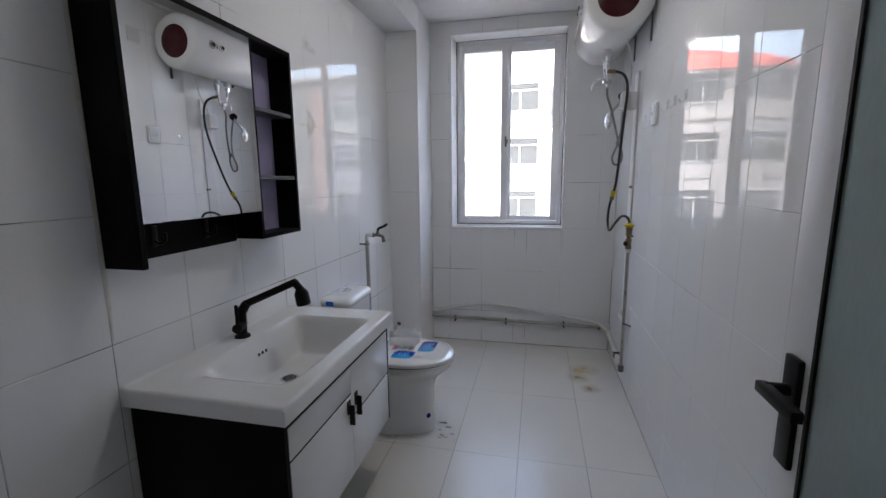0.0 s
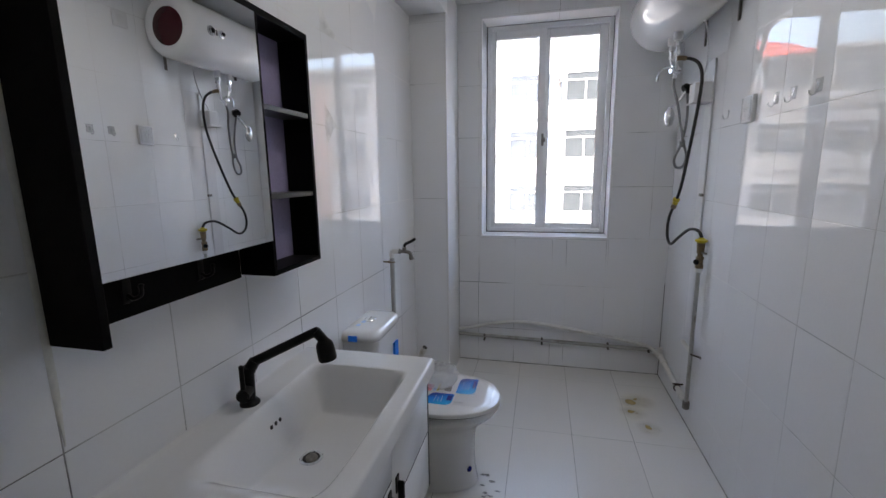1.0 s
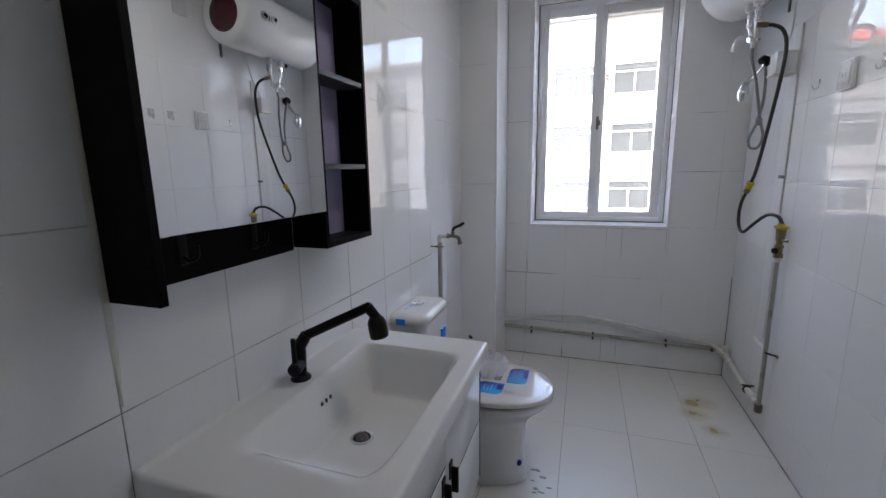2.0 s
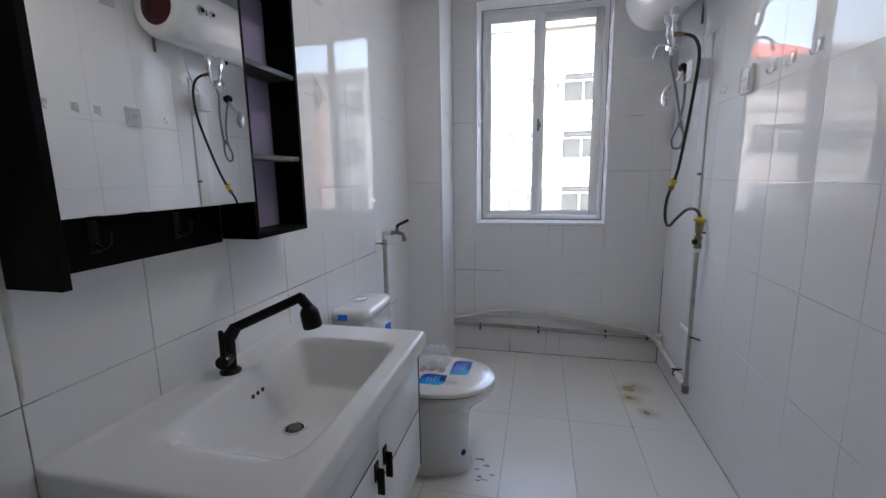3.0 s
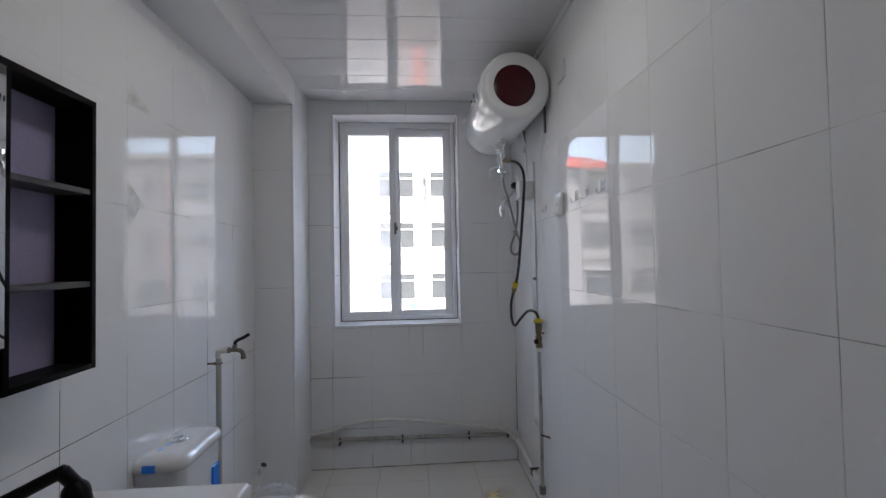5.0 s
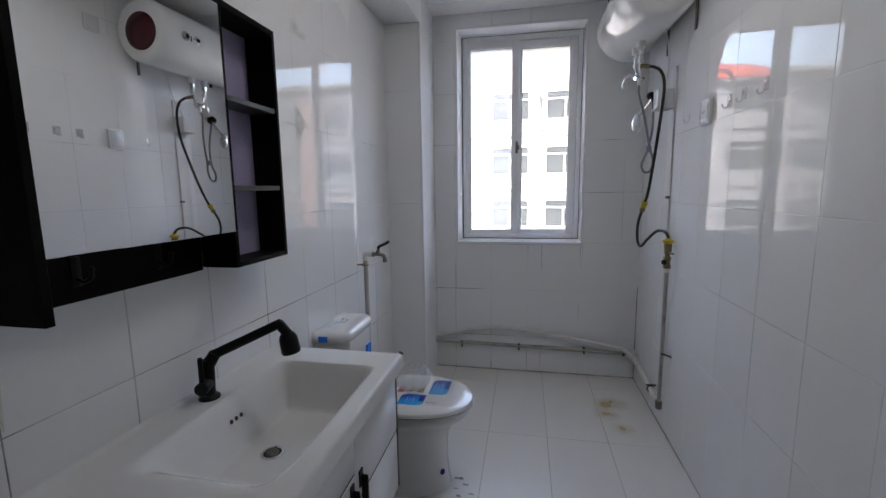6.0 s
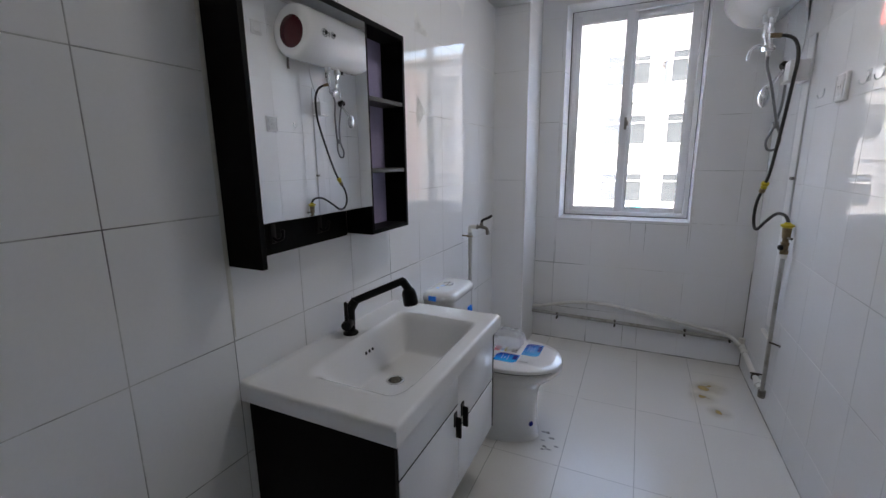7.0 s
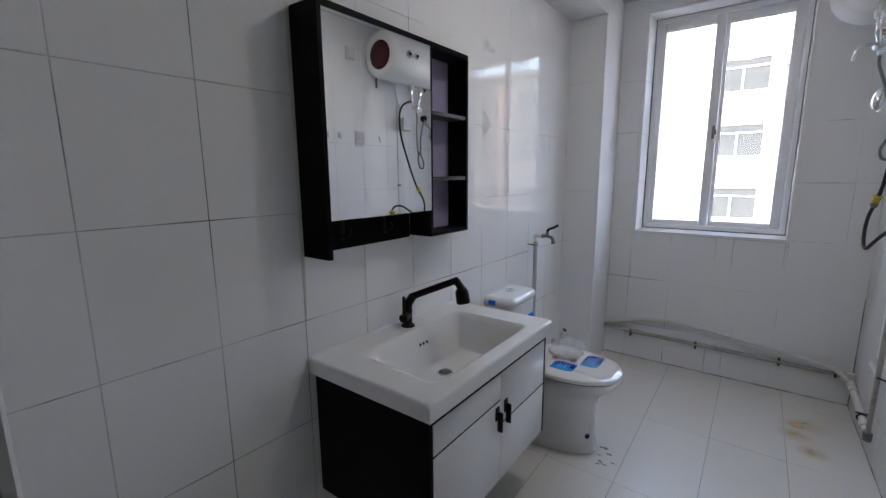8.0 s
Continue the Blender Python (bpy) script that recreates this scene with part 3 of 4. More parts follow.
# ---- wash stand ----
VY0, VY1, VX, VZ = 0.953, 1.725, 0.487, 0.729
vanity = thing("vanity_cabinet", (0.23, (VY0 + VY1) / 2, 0.256), "wall-hung vanity cabinet, black body with white fronts", "cabinet")
cy0, cy1, cx, cz0, cz1 = 0.976, 1.716, 0.448, 0.256, 0.677
bm = box(0.002, cx + 0.017, cy0, cy0 + 0.016, cz0, cz1, 0.001, 1)
part("side_panel", bm, BLACK_WOOD, vanity, "black laminate side panel")
part("side_panel", box(0.002, cx + 0.017, cy1 - 0.012, cy1, cz0, cz1, 0.001, 1), BLACK_WOOD, vanity, "black laminate side panel")
part("bottom_panel", box(0.003, cx - 0.001, cy0 + 0.016, cy1 - 0.016, cz0, cz0 + 0.016), BLACK_WOOD, vanity)
part("back_panel", box(0.002, 0.012, cy0 + 0.016, cy1 - 0.016, cz0 + 0.016, cz1 - 0.1), BLACK_WOOD, vanity)
part("front_frame", box(cx - 0.022, cx - 0.002, cy0 + 0.016, cy1 - 0.016, cz0 + 0.016, cz1 - 0.002), BLACK_WOOD, vanity)
ym = 1.356
fx0, fx1 = cx - 0.001, cx + 0.017
for y0, y1, zs in ((cy0 + 0.018, ym - 0.0005, 0.554), (ym + 0.0005, cy1 - 0.014, 0.466)):
    d = part("drawer_front", box(fx0, fx1, y0, y1, zs + 0.003, cz1 - 0.029, 0.0015, 2), WHITE_LACQUER, vanity, "white lacquered front")
    part("inlay", box(fx0, fx1 - 0.0012, y0, y1, zs - 0.0035, zs + 0.0035), BLACK_WOOD, vanity, "black inlay strip")
    # black strip fills the open gap below the slab, in place of its shade
    part("shadow_strip", box(fx0, fx1 - 0.001, y0, y1, cz1 - 0.029, cz1), BLACK_WOOD, vanity, "black strip standing in for the shaded gap under the basin")
    e = part("door_front", box(fx0, fx1, y0, y1, cz0 + 0.001, zs - 0.003, 0.0015, 2), WHITE_LACQUER, vanity, "white lacquered front")
for hy, hz, pz in ((1.331, 0.491, 0.520), (1.388, 0.496, 0.524)):
    hd = part("handle", box(fx1 - 0.0005, fx1 + 0.004, hy - 0.011, hy + 0.011, pz - 0.026, pz + 0.02, 0.001, 1), BLACK_METAL, vanity, "black metal tab handle")
    part("grip", box(fx1 + 0.003, fx1 + 0.022, hy - 0.004, hy + 0.004, hz - 0.036, hz + 0.034, 0.003, 2), BLACK_METAL, hd)

# ceramic top with a moulded bowl
NX, NY = 84, 128
BX0, BX1, BY0, BY1 = 0.112, 0.437, 1.022, 1.612


def rounded_inside(x, y, x0, x1, y0, y1, r):
    """Distance to the edge of a rounded rectangle, positive inside."""
    cx_, cy_ = (x0 + x1) / 2, (y0 + y1) / 2
    qx, qy = abs(x - cx_) - (x1 - x0) / 2 + r, abs(y - cy_) - (y1 - y0) / 2 + r
    return -(math.hypot(max(qx, 0), max(qy, 0)) + min(max(qx, qy), 0) - r)


def ease(t):
    t = min(1.0, max(0.0, t))
    return t * t * (3 - 2 * t)


def top_height(x, y):
    z = VZ
    # the bowl: steep at the front, back and far end, a long ramp at the near end
    hold = ease((x - BX0) / 0.056) * ease((BX1 - x) / 0.058) * ease((BY1 - y) / 0.062) * ease(ease((y - BY0) / 0.26) ** 0.8)
    z -= 0.138 * hold
    e = rounded_inside(x, y, -0.02, VX, VY0, VY1, 0.012)
    if e < 0.010:
        k = 1 - max(e, 0) / 0.010
        z -= 0.010 * (1 - math.sqrt(max(0.0, 1 - k * k)))
    if x < 0.022:
        k = min(1.0, (0.022 - x) / 0.012)
        z += 0.006 * k * k * (3 - 2 * k)
    return z


def spaced(lo, hi, n, edge):
    inner = np.linspace(lo + edge[-1], hi - edge[-1], n)
    return [lo + e for e in edge[:-1]] + list(inner) + [hi - e for e in edge[:-1]][::-1]


EDGE = (0.0, 0.0008, 0.002, 0.004, 0.007, 0.010)
xs, ys = spaced(0.001, VX, NX, EDGE), spaced(VY0, VY1, NY, EDGE)
bm = bmesh.new()
grid = [[bm.verts.new((x, y, top_height(x, y))) for y in ys] for x in xs]
for i in range(len(xs) - 1):
    for j in range(len(ys) - 1):
        bm.faces.new((grid[i][j], grid[i + 1][j], grid[i + 1][j + 1], grid[i][j + 1]))
rim = [grid[i][0] for i in range(len(xs))] + [grid[-1][j] for j in range(1, len(ys))] + [grid[i][-1] for i in range(len(xs) - 2, -1, -1)] + [grid[0][j] for j in range(len(ys) - 2, 0, -1)]
low = [bm.verts.new((v.co.x, v.co.y, VZ - 0.050)) for v in rim]
mid = ((0.001 + VX) / 2, (VY0 + VY1) / 2)
inn = [bm.verts.new((mid[0] + (v.co.x - mid[0]) * 0.93, mid[1] + (v.co.y - mid[1]) * 0.95, VZ - 0.053)) for v in rim]
for k in range(len(rim)):
    n = (k + 1) % len(rim)
    bm.faces.new((rim[k], low[k], low[n], rim[n]))
    bm.faces.new((low[k], inn[k], inn[n], low[n]))
bmesh.ops.recalc_face_normals(bm, faces=bm.faces[:])
basin = thing("washbasin", (0.24, 1.34, VZ - 0.046), "white glossy ceramic washbasin top on the vanity", "washbasin")
part("basin_top", bm, BASIN_GLAZE, basin)
dz = top_height(0.243, 1.347)
drain = part("drain", lathe([(0.0225, -0.006), (0.0225, 0.0015), (0.024, 0.003), (0.029, 0.0028), (0.0305, 0.0012), (0.0305, -0.003)], (0.243, 1.347, dz), seg=32), CHROME, basin, "chrome drain ring")
part("recess", lathe([(0.0, 0.0008), (0.0224, 0.0008), (0.0224, -0.002)], (0.243, 1.347, dz), seg=28), SEAL, drain, "dark drain opening")
part("stopper", lathe([(0.0, 0.0095), (0.008, 0.0092), (0.014, 0.0075), (0.0155, 0.005), (0.0155, 0.0009)], (0.246, 1.344, dz), (0.12, -0.1, 1), 24), DULL_STEEL, drain, "tilted metal stopper")
for k in (-1, 0, 1):
    y = 1.358 + 0.019 * k
    x = 0.137
    p = Vector((x, y, top_height(x, y)))
    slope = Vector((-(top_height(x + 0.002, y) - top_height(x - 0.002, y)) / 0.004, 0, 1)).normalized()
    part("overflow_hole", lathe([(0.0, 0.0012), (0.0045, 0.0012), (0.0058, 0.0005), (0.0058, -0.002)], p, slope, 14), SEAL, basin, "dark overflow hole")

# black mixer tap
faucet = thing("basin_faucet", (0.067, 1.347, VZ), "matte black swivel-arm basin faucet", "faucet")
fx, fy = 0.072, 1.347
base = part("base", lathe([(0.026, 0), (0.026, 0.004), (0.023, 0.008), (0.018, 0.010), (0.0175, 0.012)], (fx, fy, VZ)), BLACK_METAL, faucet)
part("column", rod((fx, fy, VZ + 0.008), (fx, fy + 0.004, VZ + 0.104), 0.0158, bevel=0.002), BLACK_METAL, faucet)
elbow = Vector((fx, fy + 0.005, VZ + 0.108))
tip = Vector((0.232, 1.447, VZ + 0.180))
d = (tip - elbow).normalized()
part("elbow", rod(elbow - Vector((0, 0, 0.022)) - d * 0.002, elbow + d * 0.022 + Vector((0, 0, 0.004)), 0.0168, 0.0150, bevel=0.003), BLACK_METAL, faucet)
part("arm", rod(elbow + d * 0.01, tip, 0.0128, bevel=0.002), BLACK_METAL, faucet)
part("joint", rod(tip - d * 0.012 + Vector((0, 0, 0.006)), tip + Vector((0.014, 0.004, -0.034)), 0.0142, 0.0135, bevel=0.003), BLACK_METAL, faucet)
ax = Vector((0.16, 0.03, -1)).normalized()
head = part("spray_head", lathe([(0.013, 0.0), (0.021, 0.010), (0.0245, 0.020), (0.0255, 0.056), (0.0235, 0.061), (0.020, 0.059)], tip + Vector((0.010, 0.003, -0.026)), ax), BLACK_METAL, faucet)
p0 = Vector((fx, fy, VZ + 0.042))
part("valve_body", rod(p0, p0 + Vector((0.014, -0.044, 0.0)), 0.0165, bevel=0.003), BLACK_METAL, faucet)
lv = p0 + Vector((0.010, -0.032, 0.010))
part("lever", rod(lv, lv + Vector((-0.002, 0.002, 0.070)), 0.0065, 0.0058, bevel=0.002), BLACK_METAL, faucet)

# mirror cabinet
mirror_cab = thing("mirror_cabinet", (0.06, 1.32, 1.05), "black wall mirror cabinet with open side shelves", "mirror cabinet")
MY0, MY1, MS, MT, MB, MXF = 0.962, 1.678, 1.432, 1.742, 1.06, 0.122
part("side_panel", box(0.001, MXF, MY0, MY0 + 0.016, 1.047, MT, 0.001, 1), BLACK_WOOD, mirror_cab)
part("top_panel", box(0.001, MXF, MY0 + 0.016, MY1, MT - 0.018, MT, 0.001, 1), BLACK_WOOD, mirror_cab)
part("back_rail", box(0.001, 0.016, MY0 + 0.016, MS, 1.052, 1.18, 0.001, 1), BLACK_WOOD, mirror_cab)
part("box_bottom", box(0.016, MXF - 0.012, MY0 + 0.016, MS, 1.162, 1.176), BLACK_WOOD, mirror_cab)
bm = box(-0.006, 0.0, -0.235, 0.225, 1.158, MT - 0.019, 0.0012, 1)
bm.transform(pose(0.1245, 1.2045, 0, 0, 0, -0.8))
part("mirror", bm, MIRROR, mirror_cab, "clear mirror pane")
part("mirror_back", box(MXF - 0.02, MXF - 0.005, MY0 + 0.017, MS - 0.001, 1.16, MT - 0.02), BLACK_WOOD, mirror_cab)
part("divider", box(0.001, MXF, MS, MS + 0.014, MB, MT - 0.018, 0.001, 1), BLACK_WOOD, mirror_cab)
part("side_panel", box(0.001, MXF, MY1 - 0.014, MY1, MB, MT - 0.018, 0.001, 1), BLACK_WOOD, mirror_cab)
part("bottom_panel", box(0.001, MXF, MS + 0.014, MY1 - 0.014, MB, MB + 0.014, 0.001, 1), BLACK_WOOD, mirror_cab)
part("back_panel", box(0.026, 0.032, MS + 0.014, MY1 - 0.014, MB + 0.014, MT - 0.018), PURPLE, mirror_cab, "lilac back board")
for z in (1.273, 1.506):
    part("shelf", box(0.032, MXF - 0.004, MS + 0.014, MY1 - 0.014, z - 0.007, z + 0.007, 0.001, 1), SHELF_GREY, mirror_cab, "dark shelf board")
for y in (1.10, 1.29):
    hk = part("hook", box(0.015, 0.020, y - 0.010, y + 0.010, 1.082, 1.142, 0.002, 2), BLACK_METAL, mirror_cab, "black double hook")
    part("prong", hose([(0.019, y, 1.098), (0.034, y, 1.092), (0.05, y + 0.002, 1.10), (0.053, y + 0.002, 1.115)], 0.004), BLACK_METAL, hk)
    part("screw", lathe([(0.0, 0.002), (0.003, 0.0015), (0.0035, 0.0)], (0.0205, y, 1.088), "X", 10), BLACK_METAL, hk)
    part("ball", lathe([(0.0, 0.006), (0.004, 0.004), (0.0055, 0.0), (0.004, -0.004), (0.0, -0.006)], (0.053, y + 0.002, 1.118), "Z", 12), BLACK_METAL, hk)

# ---- toilet ----
TY = 2.09
toilet = thing("toilet", (0.35, TY, 0), "white ceramic close-coupled toilet with lid closed", "toilet")


def d_ring(x0, x1, half, z, n=40, square=2.6):
    """An egg-shaped outline from x0 to x1."""
    out = []
    for k in range(n):
        a = 2 * math.pi * k / n
        c, s = math.cos(a), math.sin(a)
        e = 2.0 / (2.15 if c > 0 else square)
        xm = x0 + (x1 - x0) * 0.42
        x = xm + (x1 - xm if c > 0 else xm - x0) * math.copysign(abs(c) ** e, c)
        out.append(Vector((x, TY + half * math.copysign(abs(s) ** e, s), z)))
    return out


prof = ((0.0, 0.580, 0.130), (0.012, 0.578, 0.129), (0.06, 0.569, 0.124), (0.14, 0.564, 0.122), (0.22, 0.566, 0.125), (0.265, 0.578, 0.136), (0.295, 0.604, 0.152), (0.325, 0.640, 0.168), (0.346, 0.660, 0.177), (0.36, 0.662, 0.177))
part("bowl", loft([d_ring(0.06, x1, h, z, square=4.0) for z, x1, h in prof]), CERAMIC, toilet)
part("seat", loft([d_ring(0.20 + i, 0.672 - i, 0.182 - i, z) for i, z in ((0.006, 0.362), (0.0, 0.365), (0.0, 0.374), (0.004, 0.378))]), CERAMIC, toilet, "white plastic seat ring")
lid_prof = ((0.004, 0.3825), (0.0, 0.385), (0.0, 0.394), (0.004, 0.400), (0.014, 0.4035), (0.04, 0.4055), (0.09, 0.4065))
part("lid", loft([d_ring(0.20 + i, 0.674 - i, 0.184 - i, z) for i, z in lid_prof]), CERAMIC, toilet, "white glossy seat lid")
part("seam", loft([d_ring(0.212, 0.665, 0.176, z) for z in (0.376, 0.3835)]), SEAL, toilet)
part("deck", box(0.01, 0.235, TY - 0.15, TY + 0.15, 0.30, 0.395, 0.02, 4), CERAMIC, toilet)
TK0, TK1 = 1.966, 2.280


def tank_ring(z, i, n=12):
    x0, x1, y0, y1, r = 0.004 + i, 0.182 - i, TK0 + i, TK1 - i, max(0.02, 0.055 - i)
    out = []
    for cx_, cy_, a0 in ((x1 - r, y1 - r, 0), (x0 + 0.012, y1 - 0.012, 90), (x0 + 0.012, y0 + 0.012, 180), (x1 - r, y0 + r, 270)):
        rr = r if cx_ == x1 - r else 0.012
        for k in range(n + 1):
            a = radians(a0 + 90 * k / n)
            out.append(Vector((cx_ + rr * math.cos(a), cy_ + rr * math.sin(a), z)))
    return out


part("tank", loft([tank_ring(z, i) for z, i in ((0.375, 0.022), (0.40, 0.016), (0.50, 0.010), (0.645, 0.007), (0.648, 0.010))]), CERAMIC, toilet)
tank_lid = part("tank_lid", loft([tank_ring(z, i) for z, i in ((0.646, 0.004), (0.650, 0.0), (0.666, -0.003), (0.676, 0.001), (0.684, 0.008), (0.689, 0.018), (0.6925, 0.034), (0.694, 0.05))]), CERAMIC, toilet, "domed ceramic tank lid")
btn = part("flush_button", lathe([(0.028, 0.0), (0.028, 0.004), (0.025, 0.007), (0.022, 0.007), (0.021, 0.005), (0.0, 0.0055)], (0.092, 2.12, 0.694)), CHROME, toilet, "chrome flush button")
part("button_split", box(0.0915, 0.0925, 2.099, 2.141, 0.6992, 0.7002), SEAL, btn)


def leaf_label(x0, y0, sx, sy, rz, z, mat):
    """A flat printed label with two opposite round corners."""
    b = bmesh.new()
    pts = []
    for cx_, cy_, a0, r in ((sx / 2, sy / 2, 0, 0.003), (-sx / 2, sy / 2, 90, 0.030), (-sx / 2, -sy / 2, 180, 0.003), (sx / 2, -sy / 2, 270, 0.030)):
        ox, oy = cx_ - math.copysign(r, cx_), cy_ - math.copysign(r, cy_)
        for k in range(7):
            a = radians(a0 + 15 * k)
            pts.append((ox + r * math.cos(a), oy + r * math.sin(a)))
    lowr = [Vector((x, y, 0)) for x, y in pts]
    upr = [Vector((x, y, 0.0006)) for x, y in pts]
    b = loft([lowr, upr])
    b.transform(pose(x0, y0, z, 0, 0, rz))
    return b


LZ = 0.4068
for x, y, sx, sy, mat in ((0.525, 2.146, 0.080, 0.136, BLUE), (0.43, 2.022, 0.106, 0.088, BLUE)):
    lab = part("label", leaf_label(x, y, sx, sy, 0, LZ, mat), mat, toilet, "printed blue label")
    part("band", box(x + sx * 0.26, x + sx * 0.46, y - sy * 0.1, y + sy * 0.36, LZ + 0.0006, LZ + 0.0009), NAVY, lab)
    for k in range(3):
        part("print_bar", box(x - 0.022 + 0.014 * k, x - 0.020 + 0.014 * k, y - sy * 0.24, y + sy * 0.24 - 0.014 * (k % 2), LZ + 0.0009, LZ + 0.0013), LABEL_PALE, lab)
part("card", box(0.488, 0.532, 2.005, 2.05, LZ, LZ + 0.003, 0.001, 1), LABEL_WHITE, toilet, "small white card")
tag = part("tag", box(0.33, 0.47, 2.07, 2.15, LZ, LZ + 0.0009), LABEL_WHITE, toilet, "white printed tag")
txt = bpy.data.curves.new("numerals", "FONT")
txt.body, txt.size, txt.extrude, txt.align_x = "80", 0.042, 0.0003, "CENTER"
tx = new("numerals", txt)
txt.materials.append(SEAL)
tx.parent = tag
tx.matrix_basis = pose(0.462, 2.105, LZ + 0.0014, 0, 0, 90)
part("print_bar", box(0.350, 0.378, 2.075, 2.13, LZ + 0.0009, LZ + 0.0014), PINK, tag)
part("print_bar", box(0.384, 0.396, 2.08, 2.11, LZ + 0.0009, LZ + 0.0014), LABEL_PALE, tag)
part("print_bar", box(0.400, 0.408, 2.08, 2.14, LZ + 0.0009, LZ + 0.0014), YELLOW, tag)
part("tank_sticker", box(0.058, 0.098, TK0 - 0.0045, TK0 + 0.002, 0.652, 0.676, 0.0008, 1), STICKER, toilet, "blue sticker")
for k in range(2):
    part("print_bar", box(0.060 + 0.006 * k, 0.078 + 0.006 * k, 2.035 + 0.042 * k, 2.058 + 0.042 * k, 0.6935, 0.6945), LABEL_PALE, toilet)
part("tank_sticker", box(0.172, 0.1825, TK1 - 0.10, TK1 - 0.055, 0.475, 0.565), STICKER, toilet, "blue sticker")
part("bolt_cap", lathe([(0.012, 0), (0.012, 0.006), (0.007, 0.010), (0.0, 0.011)], (0.548, TY - 0.05, 0.085), (0.85, -0.5, 0), 14), NAVY, toilet, "blue plastic bolt cap")

# crumpled bag on the lid
b = bmesh.new()
bmesh.ops.create_icosphere(b, subdivisions=4, radius=1.0)
for v in b.verts:
    n = noise.noise(v.co * 2.3) * 0.35 + noise.noise(v.co * 5.5 + Vector((3, 1, 2))) * 0.22
    r = 1.0 + n
    v.co = Vector((0.39 + v.co.x * 0.078 * r, TY + 0.072 + v.co.y * 0.082 * r, 0.4085 + max(0.0, (v.co.z + 0.45) * 0.050 * r)))
solid("plastic_bag", b, BAG, "crumpled clear plastic bag on the toilet lid", "plastic bag")
b = bmesh.new()
n = 24
vs = [[b.verts.new((0.49 + 0.15 * i / n, TY - 0.11 + 0.25 * j / n, 0.4095 + 0.0035 * abs(noise.noise(Vector((i * 0.35, j * 0.22, 0)))))) for j in range(n + 1)] for i in range(n + 1)]
for i in range(n):
    for j in range(n):
        x, y = 0.49 + 0.15 * i / n, 0.25 * j / n - 0.11
        if ((x - 0.44) / 0.225) ** 2 + (y / 0.175) ** 2 < 0.95:
            b.faces.new((vs[i][j], vs[i + 1][j], vs[i + 1][j + 1], vs[i][j + 1]))
for v in [v for v in b.verts if not v.link_faces]:
    b.verts.remove(v)
solid("wrapping_film", b, film("wrapping_film", (0.8, 0.8, 0.82), 0.88, 0.06, 0.1), "thin clear wrapping film over the toilet lid", "plastic film")

# ---- tap on a riser beside the toilet ----
tap = thing("wall_tap", (0.05, 2.49, 0.3), "old chrome tap with black lever on a grey riser pipe", "tap")
part("riser", rod((0.048, 2.49, 0.30), (0.048, 2.49, 0.905), 0.0115), PIPE_GREY, tap)
bm = hose([(0.048, 2.49, 0.90), (0.048, 2.49, 0.925), (0.056, 2.492, 0.932), (0.085, 2.498, 0.933)], 0.0125, n=5)
part("elbow", bm, PIPE_WHITE, tap)
bm = hose([(0.078, 2.497, 0.933), (0.112, 2.504, 0.933), (0.138, 2.51, 0.925), (0.146, 2.512, 0.905)], 0.0095)
rod((0.080, 2.497, 0.933), (0.094, 2.50, 0.933), 0.0135, seg=6, bm=bm)
rod((0.145, 2.512, 0.906), (0.147, 2.512, 0.890), 0.011, bm=bm)
rod((0.112, 2.504, 0.933), (0.112, 2.504, 0.955), 0.010, bm=bm)
part("spout", bm, DULL_STEEL, tap)
part("lever", hose([(0.112, 2.504, 0.957), (0.118, 2.508, 0.972), (0.14, 2.53, 0.982), (0.158, 2.548, 0.994)], 0.0075, n=5), BLACK_METAL, tap, "black lever")
bm = rod((0.0, 2.49, 0.878), (0.048, 2.49, 0.878), 0.004)
rod((0.030, 2.49, 0.878), (0.040, 2.49, 0.878), 0.0075, bm=bm)
hose([(0.048 + 0.014 * math.cos(a), 2.49 + 0.014 * math.sin(a), 0.878) for a in np.linspace(0.4, 5.9, 12)], 0.003, seg=6, n=2, bm=bm)
part("bracket", bm, BRASS, tap)
bm = hose([(0.098, 2.802, 0.0), (0.099, 2.80, 0.10), (0.106, 2.799, 0.18), (0.124, 2.794, 0.232), (0.150, 2.787, 0.285)], 0.018, seg=14, n=5)
tap.location = Vector((0.95, 0.45, 1.30)) + (tap.location - Vector((0.95, 0.45, 1.30))) * 0.962 + Vector((0.015, 0, 0))
tap.scale = (0.962, 0.962, 0.962)
stub = solid("supply_stub", bm, PIPE_WHITE, "short white plastic pipe end standing behind the toilet", "pipe")
part("open_end", rod((0.1485, 2.7875, 0.2822), (0.1512, 2.7868, 0.2870), 0.0150, seg=16), SEAL, stub)

# ---- pipes on the window wall ----
pipe_low = thing("water_pipe", (0.9, 3.27, 0.16), "grey stained water pipe clipped along the wall", "pipe")
part("tube", rod((PIL_X, 3.272, 0.200), (1.56, 3.272, 0.180), 0.0125), PIPE_GREY, pipe_low)
for x in (0.452, 0.846, 1.272, 1.52):
    c = part("clip", hose([(x, 3.272 + 0.0155 * math.cos(a), 0.190 + 0.0155 * math.sin(a)) for a in np.linspace(-2.6, 2.6, 10)], 0.0062, seg=6, n=2), RUST, pipe_low, "dark rusty pipe clip")
    part("screw", rod((x, 3.248, 0.172), (x, 3.298, 0.172), 0.0065, seg=8), RUST, c)
hose_up = thing("white_hose", (0.9, 3.27, 0.2), "white flexible pipe sagging above the water pipe", "pipe")
